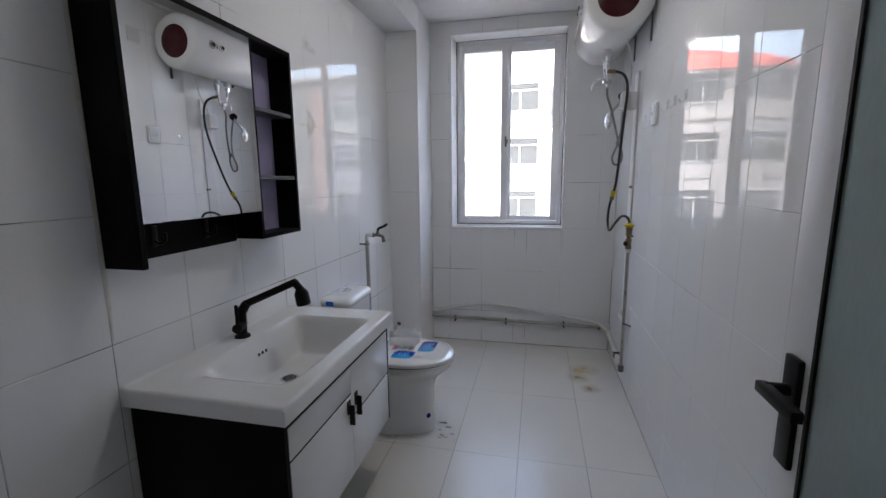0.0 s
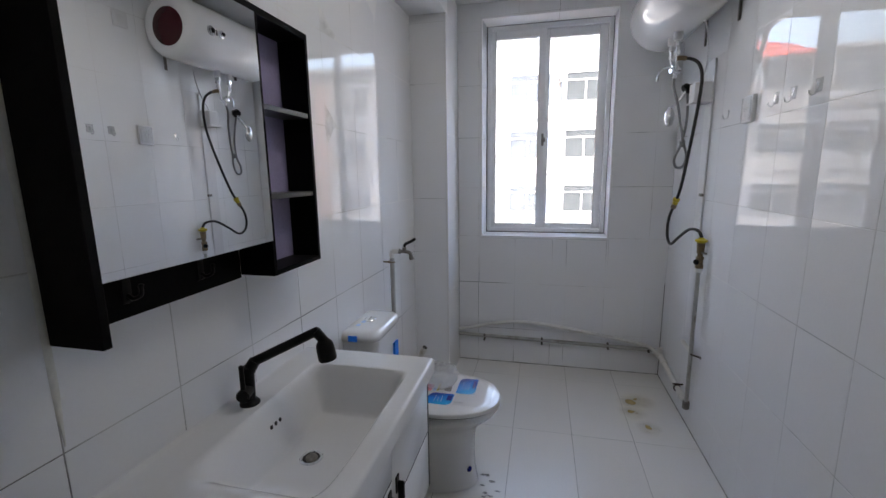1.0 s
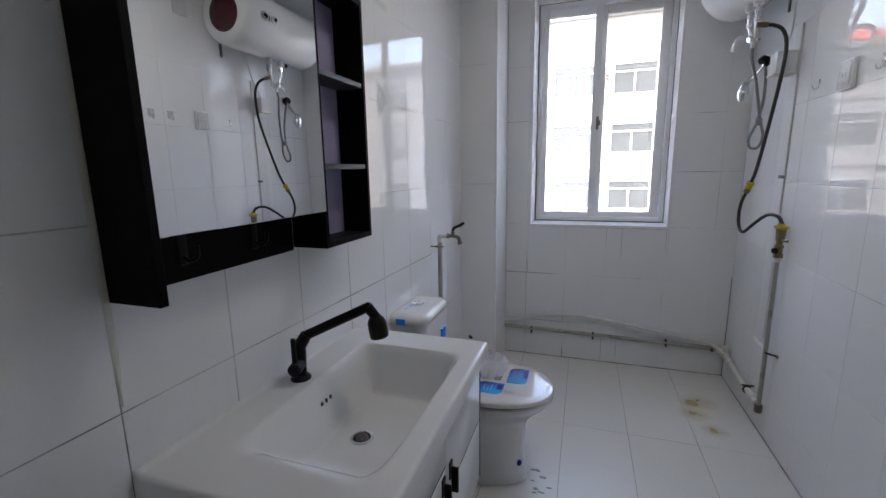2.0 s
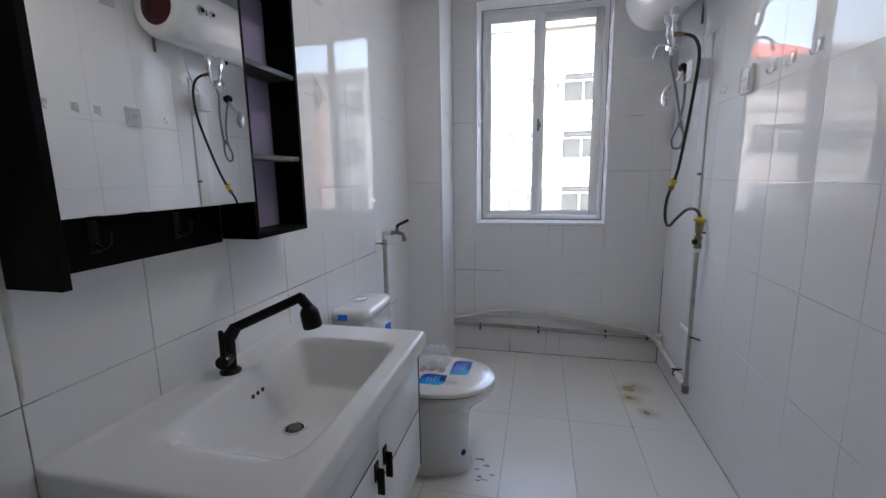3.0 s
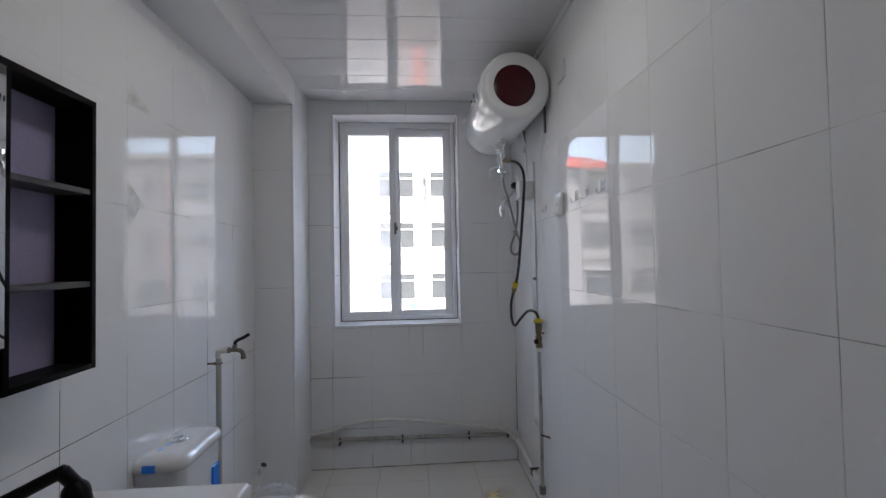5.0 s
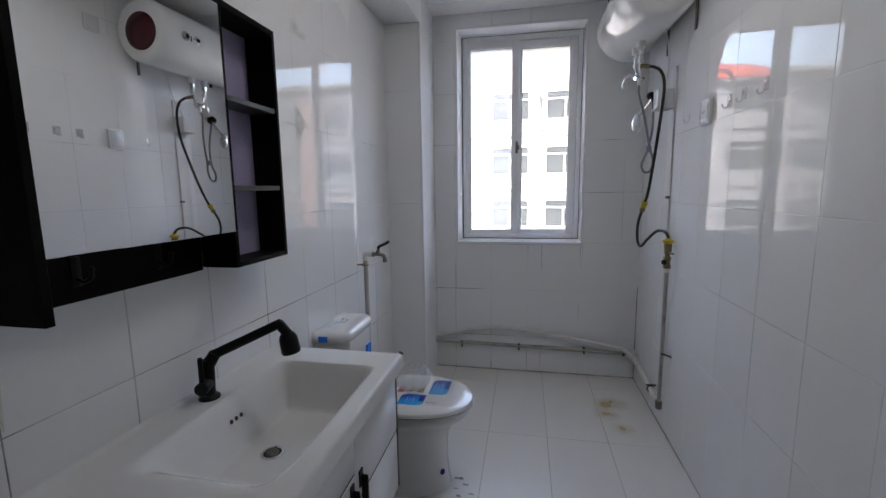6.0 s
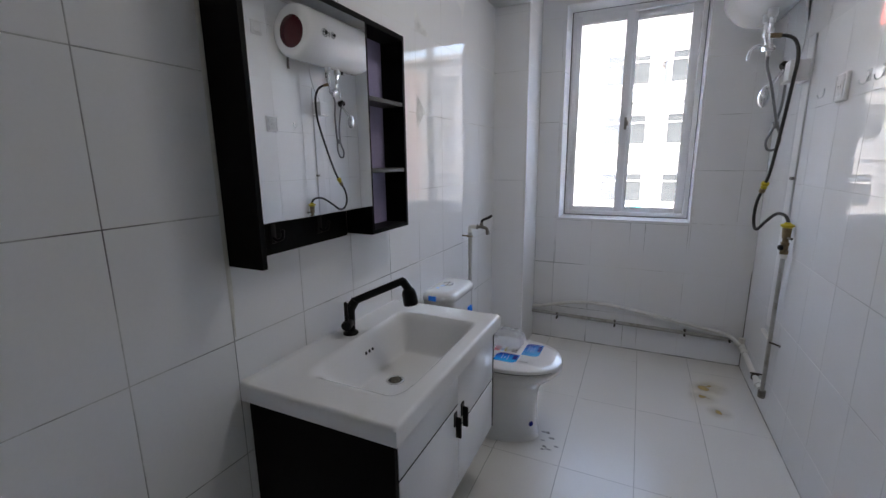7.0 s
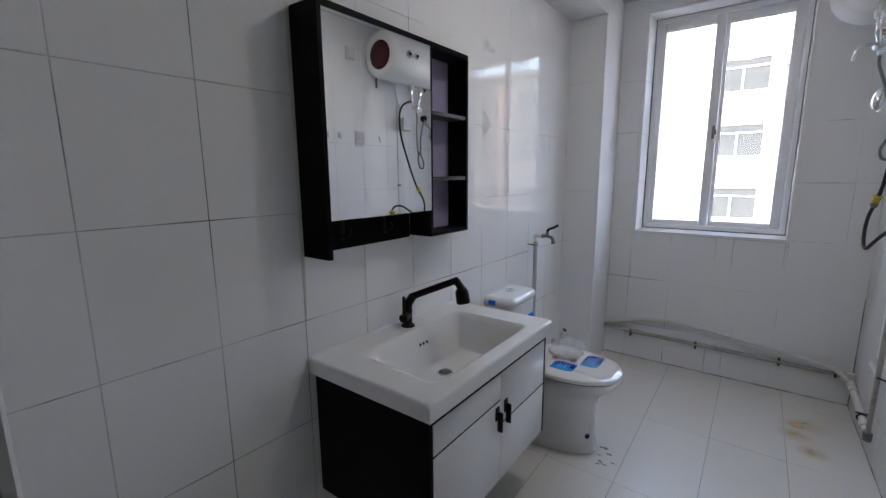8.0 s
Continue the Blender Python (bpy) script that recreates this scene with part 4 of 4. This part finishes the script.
part("tube", hose([(PIL_X, 3.275, 0.230), (0.38, 3.272, 0.256), (0.52, 3.27, 0.292), (0.67, 3.27, 0.312), (0.84, 3.268, 0.308), (1.08, 3.266, 0.279), (1.28, 3.262, 0.250), (1.44, 3.256, 0.226), (1.51, 3.246, 0.214), (1.545, 3.215, 0.195), (1.562, 3.17, 0.185)], 0.0115), PIPE_WHITE, hose_up)
joint = thing("corner_pipe", (1.57, 3.0, 0.15), "white plastic pipe elbow and run along the skirting", "pipe")
part("elbow", hose([(1.555, 3.262, 0.165), (1.572, 3.24, 0.175), (1.573, 3.19, 0.178), (1.572, 3.14, 0.172)], 0.018, n=5), PIPE_WHITE, joint)
part("tee", rod((1.572, 3.20, 0.160), (1.572, 3.20, 0.225), 0.017), PIPE_WHITE, joint)
part("tube", rod((1.572, 3.18, 0.176), (1.568, 2.70, 0.150), 0.0135), PIPE_WHITE, joint)
part("collar", rod((1.572, 3.12, 0.173), (1.572, 3.085, 0.171), 0.0185), PIPE_WHITE, joint)
part("collar", rod((1.569, 2.78, 0.155), (1.568, 2.735, 0.152), 0.0185), PIPE_WHITE, joint)
cl = part("clip", hose([(1.569 + 0.017 * math.cos(a), 2.82, 0.157 + 0.017 * math.sin(a)) for a in np.linspace(0.6, 5.7, 12)], 0.004, seg=6, n=2), RUST, joint)
part("screw", rod((1.545, 2.82, 0.178), (1.597, 2.82, 0.178), 0.0045, seg=8), RUST, cl)

# ---- riser with valve, right wall ----
riser = thing("water_riser", (1.568, 2.66, 0.12), "grey water riser with tarnished brass valve", "pipe")
RX, RY = 1.566, 2.662
part("tube", rod((RX, RY, 0.135), (RX, RY, 0.86), 0.0092), PIPE_GREY, riser)
part("end_cap", rod((RX, RY, 0.125), (RX, RY, 0.165), 0.0165, bevel=0.003), DULL_STEEL, riser)
part("union", rod((RX, RY, 0.842), (RX, RY, 0.872), 0.0155), PIPE_WHITE, riser)
bm = rod((RX, RY, 0.862), (RX, RY, 0.880), 0.018, seg=6)
rod((RX, RY, 0.878), (RX, RY, 0.912), 0.0145, bm=bm)
rod((RX, RY, 0.905), (RX, RY, 0.918), 0.0175, seg=6, bm=bm)
rod((RX, RY, 0.918), (RX, RY, 0.938), 0.012, bm=bm)
rod((RX, RY, 0.936), (RX, RY, 0.985), 0.0155, 0.0185, bm=bm)
valve = part("valve", bm, BRASS, riser, "tarnished brass stop valve")
part("valve_knob", lathe([(0.0, 0.026), (0.012, 0.024), (0.014, 0.014), (0.008, 0.010), (0.006, 0.0)], (RX, RY, 0.893), (-0.9, -0.35, 0), 14), BLACK_METAL, valve)
part("bleed", rod((RX, RY, 0.940), (RX + 0.012, RY - 0.042, 0.940), 0.0055, bevel=0.001), DULL_STEEL, valve)
part("tee_arm", rod((RX, RY, 0.432), (RX, RY + 0.13, 0.437), 0.011), PIPE_WHITE, riser)
br = part("bracket", rod((RX - 0.004, RY - 0.012, 0.425), (1.597, RY - 0.05, 0.425), 0.0045, seg=8), RUST, riser)
part("screw", lathe([(0.0, 0.004), (0.007, 0.003), (0.008, 0.0)], (1.594, RY - 0.05, 0.425), (-1, 0, 0), 12), DULL_STEEL, br)
black = thing("black_hose", (1.55, 2.7, 0.99), "black flexible hose with yellow nuts to the heater", "hose")
part("tube", hose([(RX, RY, 0.99), (RX, 2.666, 1.015), (1.556, 2.69, 1.04), (1.537, 2.75, 1.038), (1.517, 2.83, 0.988), (1.502, 2.90, 0.940), (1.500, 2.96, 0.955), (1.500, 2.985, 1.01), (1.503, 2.975, 1.08), (1.514, 2.93, 1.16), (1.521, 2.885, 1.24), (1.520, 2.81, 1.40), (1.520, 2.735, 1.60), (1.528, 2.732, 1.74), (1.515, 2.745, 1.81), (1.484, 2.757, 1.838), (1.45, 2.76, 1.843)], 0.0075, n=6), RUBBER, black)
part("nut", lathe([(0.012, -0.014), (0.017, -0.012), (0.027, -0.004), (0.027, 0.003), (0.014, 0.008), (0.011, 0.014)], (RX, RY, 0.997), "Z", 20), YELLOW, black, "yellow plastic nut")
part("nut", lathe([(0.010, -0.018), (0.015, -0.014), (0.012, -0.002), (0.017, 0.003), (0.017, 0.016), (0.010, 0.02)], (1.5145, 2.928, 1.165), (0.12, -0.5, 1), 14), YELLOW, black, "yellow plastic nut")
part("ferrule", lathe([(0.011, -0.012), (0.014, -0.008), (0.014, 0.006), (0.010, 0.01)], (1.511, 2.943, 1.138), (0.1, -0.5, 1), 14), BRASS, black)

# ---- water heater ----
HX, HZ, HR, HY0 = 1.425, 2.124, 0.166, 2.43
heater = thing("water_heater", (HX, 2.66, HZ - HR), "white cylindrical electric water heater with dark red end", "water heater")
prof = [(0.0, 0.0), (0.112, 0.0), (0.134, 0.003), (0.150, 0.010), (0.160, 0.024), (HR, 0.045), (HR, 0.655), (0.156, 0.673), (0.144, 0.687), (0.125, 0.694), (0.0, 0.695)]
part("tank", lathe(prof, (HX, HY0, HZ), "Y", 56), ENAMEL, heater)
part("end_disc", lathe([(0.097, 0.003), (0.097, -0.002), (0.094, -0.004), (0.05, -0.006), (0.0, -0.007)], (HX - 0.012, HY0, HZ - 0.010), "Y", 56), RED, heater, "dark red end disc")
part("white_bar", box(HX - 0.128, HX - 0.092, HY0 - 0.0005, HY0 + 0.006, HZ - 0.018, HZ - 0.009), LABEL_WHITE, heater)
for y, r in ((2.56, 0.026), (2.638, 0.021)):
    k = part("dial", lathe([(r, 0.0), (r, 0.006), (r - 0.004, 0.009), (r * 0.5, 0.009), (r * 0.45, 0.016), (0.0, 0.017)], (HX - HR * math.cos(0.1) - 0.0, y, HZ - 0.008), (-1, 0, 0), 20), CHROME, heater, "chrome ringed dial")
    part("knob", lathe([(r * 0.5, 0.0), (r * 0.46, 0.004), (0.0, 0.005)], (HX - HR * math.cos(0.1) - 0.016, y, HZ - 0.008), (-1, 0, 0), 16), BLACK_METAL, k)
part("indicator", box(HX - HR - 0.002, HX - HR + 0.004, 2.600, 2.606, HZ - 0.022, HZ + 0.006), SEAL, heater)
part("slot", box(HX - 0.147, HX - 0.140, HY0 + 0.03, HY0 + 0.075, HZ - 0.062, HZ - 0.040), SEAL, heater)
for y in (2.56, 2.94):
    part("bracket", box(HX + 0.12, W - 0.001, y - 0.018, y + 0.018, HZ + 0.03, HZ + 0.06, 0.002, 1), DULL_STEEL, heater)
    part("hanger", box(W - 0.008, W - 0.001, y - 0.008, y + 0.008, HZ - 0.19, HZ + 0.06, 0.001, 1), DULL_STEEL, heater)
for y, x in ((2.757, 1.42), (2.852, 1.42)):
    st = part("outlet", lathe([(0.020, 0.03), (0.020, -0.020), (0.018, -0.032), (0.012, -0.034)], (x, y, HZ - HR), "Z", 18), WHITE_PLASTIC, heater, "white outlet sleeve")
    part("ring", lathe([(0.0215, 0.008), (0.0215, 0.002)], (x, y, HZ - HR), "Z", 18), NAVY if y < 2.8 else SEAL, st)
part("plug", rod((HX + 0.01, 2.93, HZ - HR - 0.02), (HX + 0.01, 2.93, HZ - HR + 0.01), 0.009), SEAL, heater)

# mixer under the heater, hose and hand shower
mixer = thing("shower_mixer", (1.41, 2.77, 1.80), "chrome shower mixer hanging under the heater", "shower mixer")
for y, q in ((2.757, (1.432, 2.79, 1.80)), (2.852, (1.432, 2.835, 1.80))):
    bm = rod((1.42, y, 1.93), (1.421, y, 1.86), 0.009)
    rod((1.421, y, 1.865), q, 0.008, bm=bm)
    rod((1.42, y, 1.918), (1.42, y, 1.898), 0.0145, seg=6, bm=bm)
    rod((1.421, y, 1.878), (1.422, y, 1.862), 0.0135, seg=6, bm=bm)
    part("inlet", bm, CHROME, mixer)
part("branch", hose([(1.421, 2.757, 1.845), (1.435, 2.758, 1.846), (1.462, 2.759, 1.843)], 0.011, n=4), BRASS, mixer)
bm = rod((1.408, 2.80, 1.805), (1.452, 2.815, 1.80), 0.016, bevel=0.003)
rod((1.430, 2.782, 1.805), (1.434, 2.845, 1.803), 0.013, bm=bm)
part("body", bm, CHROME, mixer)
part("lever", hose([(1.41, 2.80, 1.812), (1.378, 2.795, 1.812), (1.356, 2.79, 1.792), (1.348, 2.788, 1.752)], 0.0065, n=5), CHROME, mixer)
part("nut", rod((1.432, 2.815, 1.795), (1.433, 2.818, 1.768), 0.010, bevel=0.001), CHROME, mixer)
sh = thing("shower_hose", (1.45, 2.9, 1.4), "grey shower hose hanging in a loop", "hose")
part("tube", hose([(1.433, 2.818, 1.775), (1.440, 2.84, 1.728), (1.473, 2.87, 1.645), (1.512, 2.92, 1.532), (1.535, 2.955, 1.47), (1.562, 2.985, 1.41), (1.562, 2.998, 1.365), (1.545, 3.0, 1.342), (1.518, 2.998, 1.348), (1.508, 2.99, 1.39), (1.530, 2.985, 1.455), (1.556, 3.01, 1.56), (1.566, 3.04, 1.66), (1.566, 3.062, 1.735)], 0.0065, n=7), GREY_HOSE, sh)
part("binder", rod((1.532, 2.962, 1.478), (1.537, 2.972, 1.452), 0.014), GREY_HOSE, sh)
hand = thing("hand_shower", (1.55, 3.06, 1.74), "chrome hand shower resting in a wall bracket", "hand shower")
part("handle", hose([(1.563, 3.062, 1.752), (1.54, 3.066, 1.712), (1.512, 3.073, 1.678), (1.495, 3.08, 1.655)], 0.009, n=5), CHROME, hand)
part("head", lathe([(0.010, 0.055), (0.018, 0.040), (0.027, 0.012), (0.028, -0.012), (0.020, -0.038), (0.006, -0.050)], (1.490, 3.08, 1.615), (0.05, 0.1, 1), 20), CHROME, hand, "chrome spray head")
hb = thing("shower_bracket", (1.59, 3.07, 1.762), "chrome and black wall bracket for the hand shower", "bracket")
part("arm", rod((1.597, 3.075, 1.768), (1.568, 3.064, 1.758), 0.016, 0.020), DULL_STEEL, hb)
part("ring", lathe([(0.024, -0.014), (0.028, -0.009), (0.028, 0.009), (0.024, 0.014)], (1.560, 3.061, 1.756), (0.75, 0.1, 0.6), 18), BLACK_METAL, hb)

# ---- right wall fittings ----
solid("pipe_cover", box(1.587, W - 0.0005, 2.765, 2.85, 0.45, 1.84, 0.006, 3), WHITE_PLASTIC, "flat white plastic pipe cover on the wall", "pipe cover")
bm = box(1.574, 1.588, 2.752, 2.782, 1.200, 1.214, 0.002, 1)
solid("cover_clip", bm, DULL_STEEL, "small metal clip on the pipe cover", "clip")
outlet = thing("heater_socket", (1.57, 2.80, 1.69), "small white heater socket box", "socket")
part("body", box(1.508, 1.584, 2.758, 2.835, 1.648, 1.735, 0.005, 2), WHITE_PLASTIC, outlet)
part("lip", box(1.502, 1.584, 2.752, 2.842, 1.64, 1.649, 0.002, 2), WHITE_PLASTIC, outlet)
part("cord", hose([(1.545, 2.80, 1.735), (1.552, 2.79, 1.77), (1.548, 2.75, 1.82), (1.53, 2.70, 1.90), (1.50, 2.66, 1.965), (1.47, 2.64, 1.975)], 0.0035, n=6), WHITE_PLASTIC, outlet, "thin white power cord")
sock = thing("wall_socket", (1.59, 2.37, 1.556), "white splash-proof wall socket", "socket")
part("body", box(1.581, W - 0.001, 2.328, 2.412, 1.505, 1.607, 0.005, 3), WHITE_PLASTIC, sock)
part("cover", box(1.575, 1.5835, 2.334, 2.406, 1.512, 1.600, 0.003, 2), CLEAR_PLASTIC, sock, "clear cover")
part("face", box(1.578, 1.582, 2.340, 2.400, 1.53, 1.585, 0.001, 1), WHITE_PLASTIC, sock)
for dy in (-0.01, 0.01):
    part("slot", box(1.5770, 1.5785, 2.37 + dy - 0.0012, 2.37 + dy + 0.0012, 1.55, 1.562), SEAL, sock)
sw = thing("wall_switch", (1.59, 2.315, 2.13), "small white wall socket plate", "socket")
part("plate", box(1.588, W - 0.001, 2.275, 2.355, 2.09, 2.17, 0.003, 2), WHITE_PLASTIC, sw)
part("rocker", box(1.585, 1.589, 2.293, 2.337, 2.105, 2.155, 0.002, 1), WHITE_PLASTIC, sw)


def hook(name, y, z, pad):
    t = thing(name, (W - 0.005, y, z), "small chrome adhesive hook on the tiles", "hook", "row of hooks")
    if pad:
        part("pad", box(W - 0.003, W - 0.0005, y - 0.017, y + 0.017, z - 0.010, z + 0.030, 0.001, 2), PAD, t, "clear adhesive pad")
    bm = hose([(W - 0.003, y, z + 0.016), (W - 0.004, y, z), (W - 0.008, y, z - 0.013), (W - 0.017, y, z - 0.018), (W - 0.024, y, z - 0.011), (W - 0.025, y, z - 0.002)], 0.0021, seg=8, n=5)
    box(W - 0.005, W - 0.0025, y - 0.005, y + 0.005, z + 0.004, z + 0.02, 0.0008, 1, bm=bm)
    part("prong", bm, CHROME, t)
    return t


hk = hook("wall_hook", 1.954, 1.557, True)
for y in (2.085, 2.19):
    copy_thing(hk, Matrix.Translation((W - 0.005, y, 1.557)))
hook("wall_hook", 2.569, 1.56, False)

# ---- ceiling fittings ----
lamp = thing("ceiling_lamp", (0.868, 1.78, H - 0.04), "round cool-white ceiling lamp, switched on", "ceiling lamp")
part("base", lathe([(0.135, 0.0), (0.138, -0.004), (0.138, -0.02), (0.134, -0.022)], (0.868, 1.78, H), "Z", 48), WHITE_PLASTIC, lamp)
part("diffuser", lathe([(0.133, -0.018), (0.132, -0.028), (0.12, -0.036), (0.08, -0.041), (0.0, -0.043)], (0.868, 1.78, H), "Z", 48), LAMP, lamp)
vent = thing("ceiling_vent", (0.36, 1.97, H - 0.06), "white square ceiling exhaust vent", "vent")
part("housing", box(0.292, 0.43, 1.85, 2.06, H - 0.075, H - 0.001, 0.004, 2), WHITE_PLASTIC, vent)
part("flap", box(0.288, 0.434, 1.846, 2.064, H - 0.083, H - 0.077, 0.002, 2), WHITE_PLASTIC, vent)

# ---- marks on the floor ----


def blot(cx, cy, sx, sy, seed, z=0.0006, n=36):
    b = bmesh.new()
    ring_ = []
    for k in range(n):
        a = 2 * math.pi * k / n
        r = 1 + 0.55 * noise.noise(Vector((math.cos(a) * 1.7, math.sin(a) * 1.7, seed)))
        ring_.append(Vector((cx + sx * r * math.cos(a), cy + sy * r * math.sin(a), z)))
    return loft([ring_, [p + Vector((0, 0, 0.0005)) for p in ring_]])


bm = bmesh.new()
bm.faces.new([bm.verts.new((x, y, 0.0008)) for x, y in ((1.24, 2.55), (1.55, 2.55), (1.55, 3.12), (1.24, 3.12))])
rs = random.Random(4)
solid("rust_stain", bm, STAIN, "yellow-brown rust stain on the floor tiles", "stain", kind="stuff")
bm = bmesh.new()
for k in range(9):
    a = rs.random() * 6.3
    add(bm, blot(0.615 + 0.035 * math.cos(a) * rs.random() * 2, 2.06 + 0.045 * math.sin(a) * 1.5, 0.006 + 0.010 * rs.random(), 0.003 + 0.004 * rs.random(), k * 3.1, 0.0012, 14))
solid("cement_smear", bm, SMEAR, "dark cement smears by the toilet foot", "stain", kind="stuff")

# grimy joints where the walls meet the floor
GRIME = material("grimy_joint", (0.16, 0.15, 0.13), 0.8, vary=0.3, scale=20.0, stain=(0.55, 0.54, 0.52), stain_scale=9.0, stain_at=0.52)
part("grimy_joint", box(PIL_X, W - 0.003, D - 0.003, D + 0.001, -0.001, 0.004), GRIME, wall_window)
part("grimy_joint", box(W - 0.0035, W + 0.001, D - 0.0035, D, 0.004, 0.62), GRIME, wall_right)
part("grimy_joint", box(W - 0.003, W + 0.001, 1.9, D, -0.001, 0.0035), GRIME, wall_right)

bm = bmesh.new()
loft([[Vector((x, 0.9575 + k * (0.0015 + 0.0065 * min(1.0, max(0.0, (z - 0.86) / 0.12)) * (1 + 0.25 * noise.noise(Vector((0, k, z * 9))))), z)) for x, k in ((-0.0005, -1), (0.0012, -0.6), (0.0016, 0.0), (0.0012, 0.6), (-0.0005, 1))] for z in np.linspace(0.86, BEAM_Z - 0.002, 40)], bm=bm)
bm.transform(LEFT)
part("sealant", bm, SEALANT, wall_left, "pale strip of sealant along a joint")

# ---- tiles, laid last ----
ZC = cuts(0.848, 0.3307, 0.0, BEAM_Z)
lay_tiles(wall_left, LEFT.translation, LEFT.to_3x3() @ Vector((0, 1, 0)), (0, 0, 1), [NEAR, 0.447, 0.702] + cuts(0.953, 0.2475, 0.953, PIL_Y), ZC, WALL_TILE, tilt=0.05, joint=0.0022)
ZR = cuts(0.851, 0.3306, 0.0, H)
# u runs towards the doorway so that the tiles face the room
lay_tiles(wall_right, (W, 0, 0), (0, -1, 0), (0, 0, 1), [-y for y in cuts(1.403, 0.2502, NEAR, D)[::-1]], ZR, WALL_TILE, joint=0.0017, tilt=0.035)
ZF = cuts(0.25, 0.3265, 0.0, H)
XF = [PIL_X, 0.405, 0.653, 0.898, 0.988, 1.235, 1.485, W]
lay_tiles(wall_window, (0, D, 0), (1, 0, 0), (0, 0, 1), XF, [0.0, ZF[1]], WALL_TILE, joint=0.0026, tilt=0.03)
lay_tiles(wall_window, (0, D, 0), (1, 0, 0), (0, 0, 1), XF, ZF[1:], WALL_TILE, holes=[(WX0, WX1, WZ0, WZ1)], joint=0.0022, upright=0.0009, tilt=0.03)
lay_tiles(pillar, (0, PIL_Y, 0), (1, 0, 0), (0, 0, 1), [0.0, PIL_X - 0.011], ZC, WALL_TILE, joint=0.0014, tilt=0.02)
lay_tiles(pillar, (PIL_X, 0, 0), (0, 1, 0), (0, 0, 1), [PIL_Y + 0.011, D], ZF, WALL_TILE, joint=0.0014, tilt=0.02)
lay_tiles(floor, (0, 0, 0), (1, 0, 0), (0, 1, 0), cuts(0.405, 0.2985, -0.02, W), cuts(1.912, 0.597, NEAR, D), FLOOR_TILE, tilt=0.035)
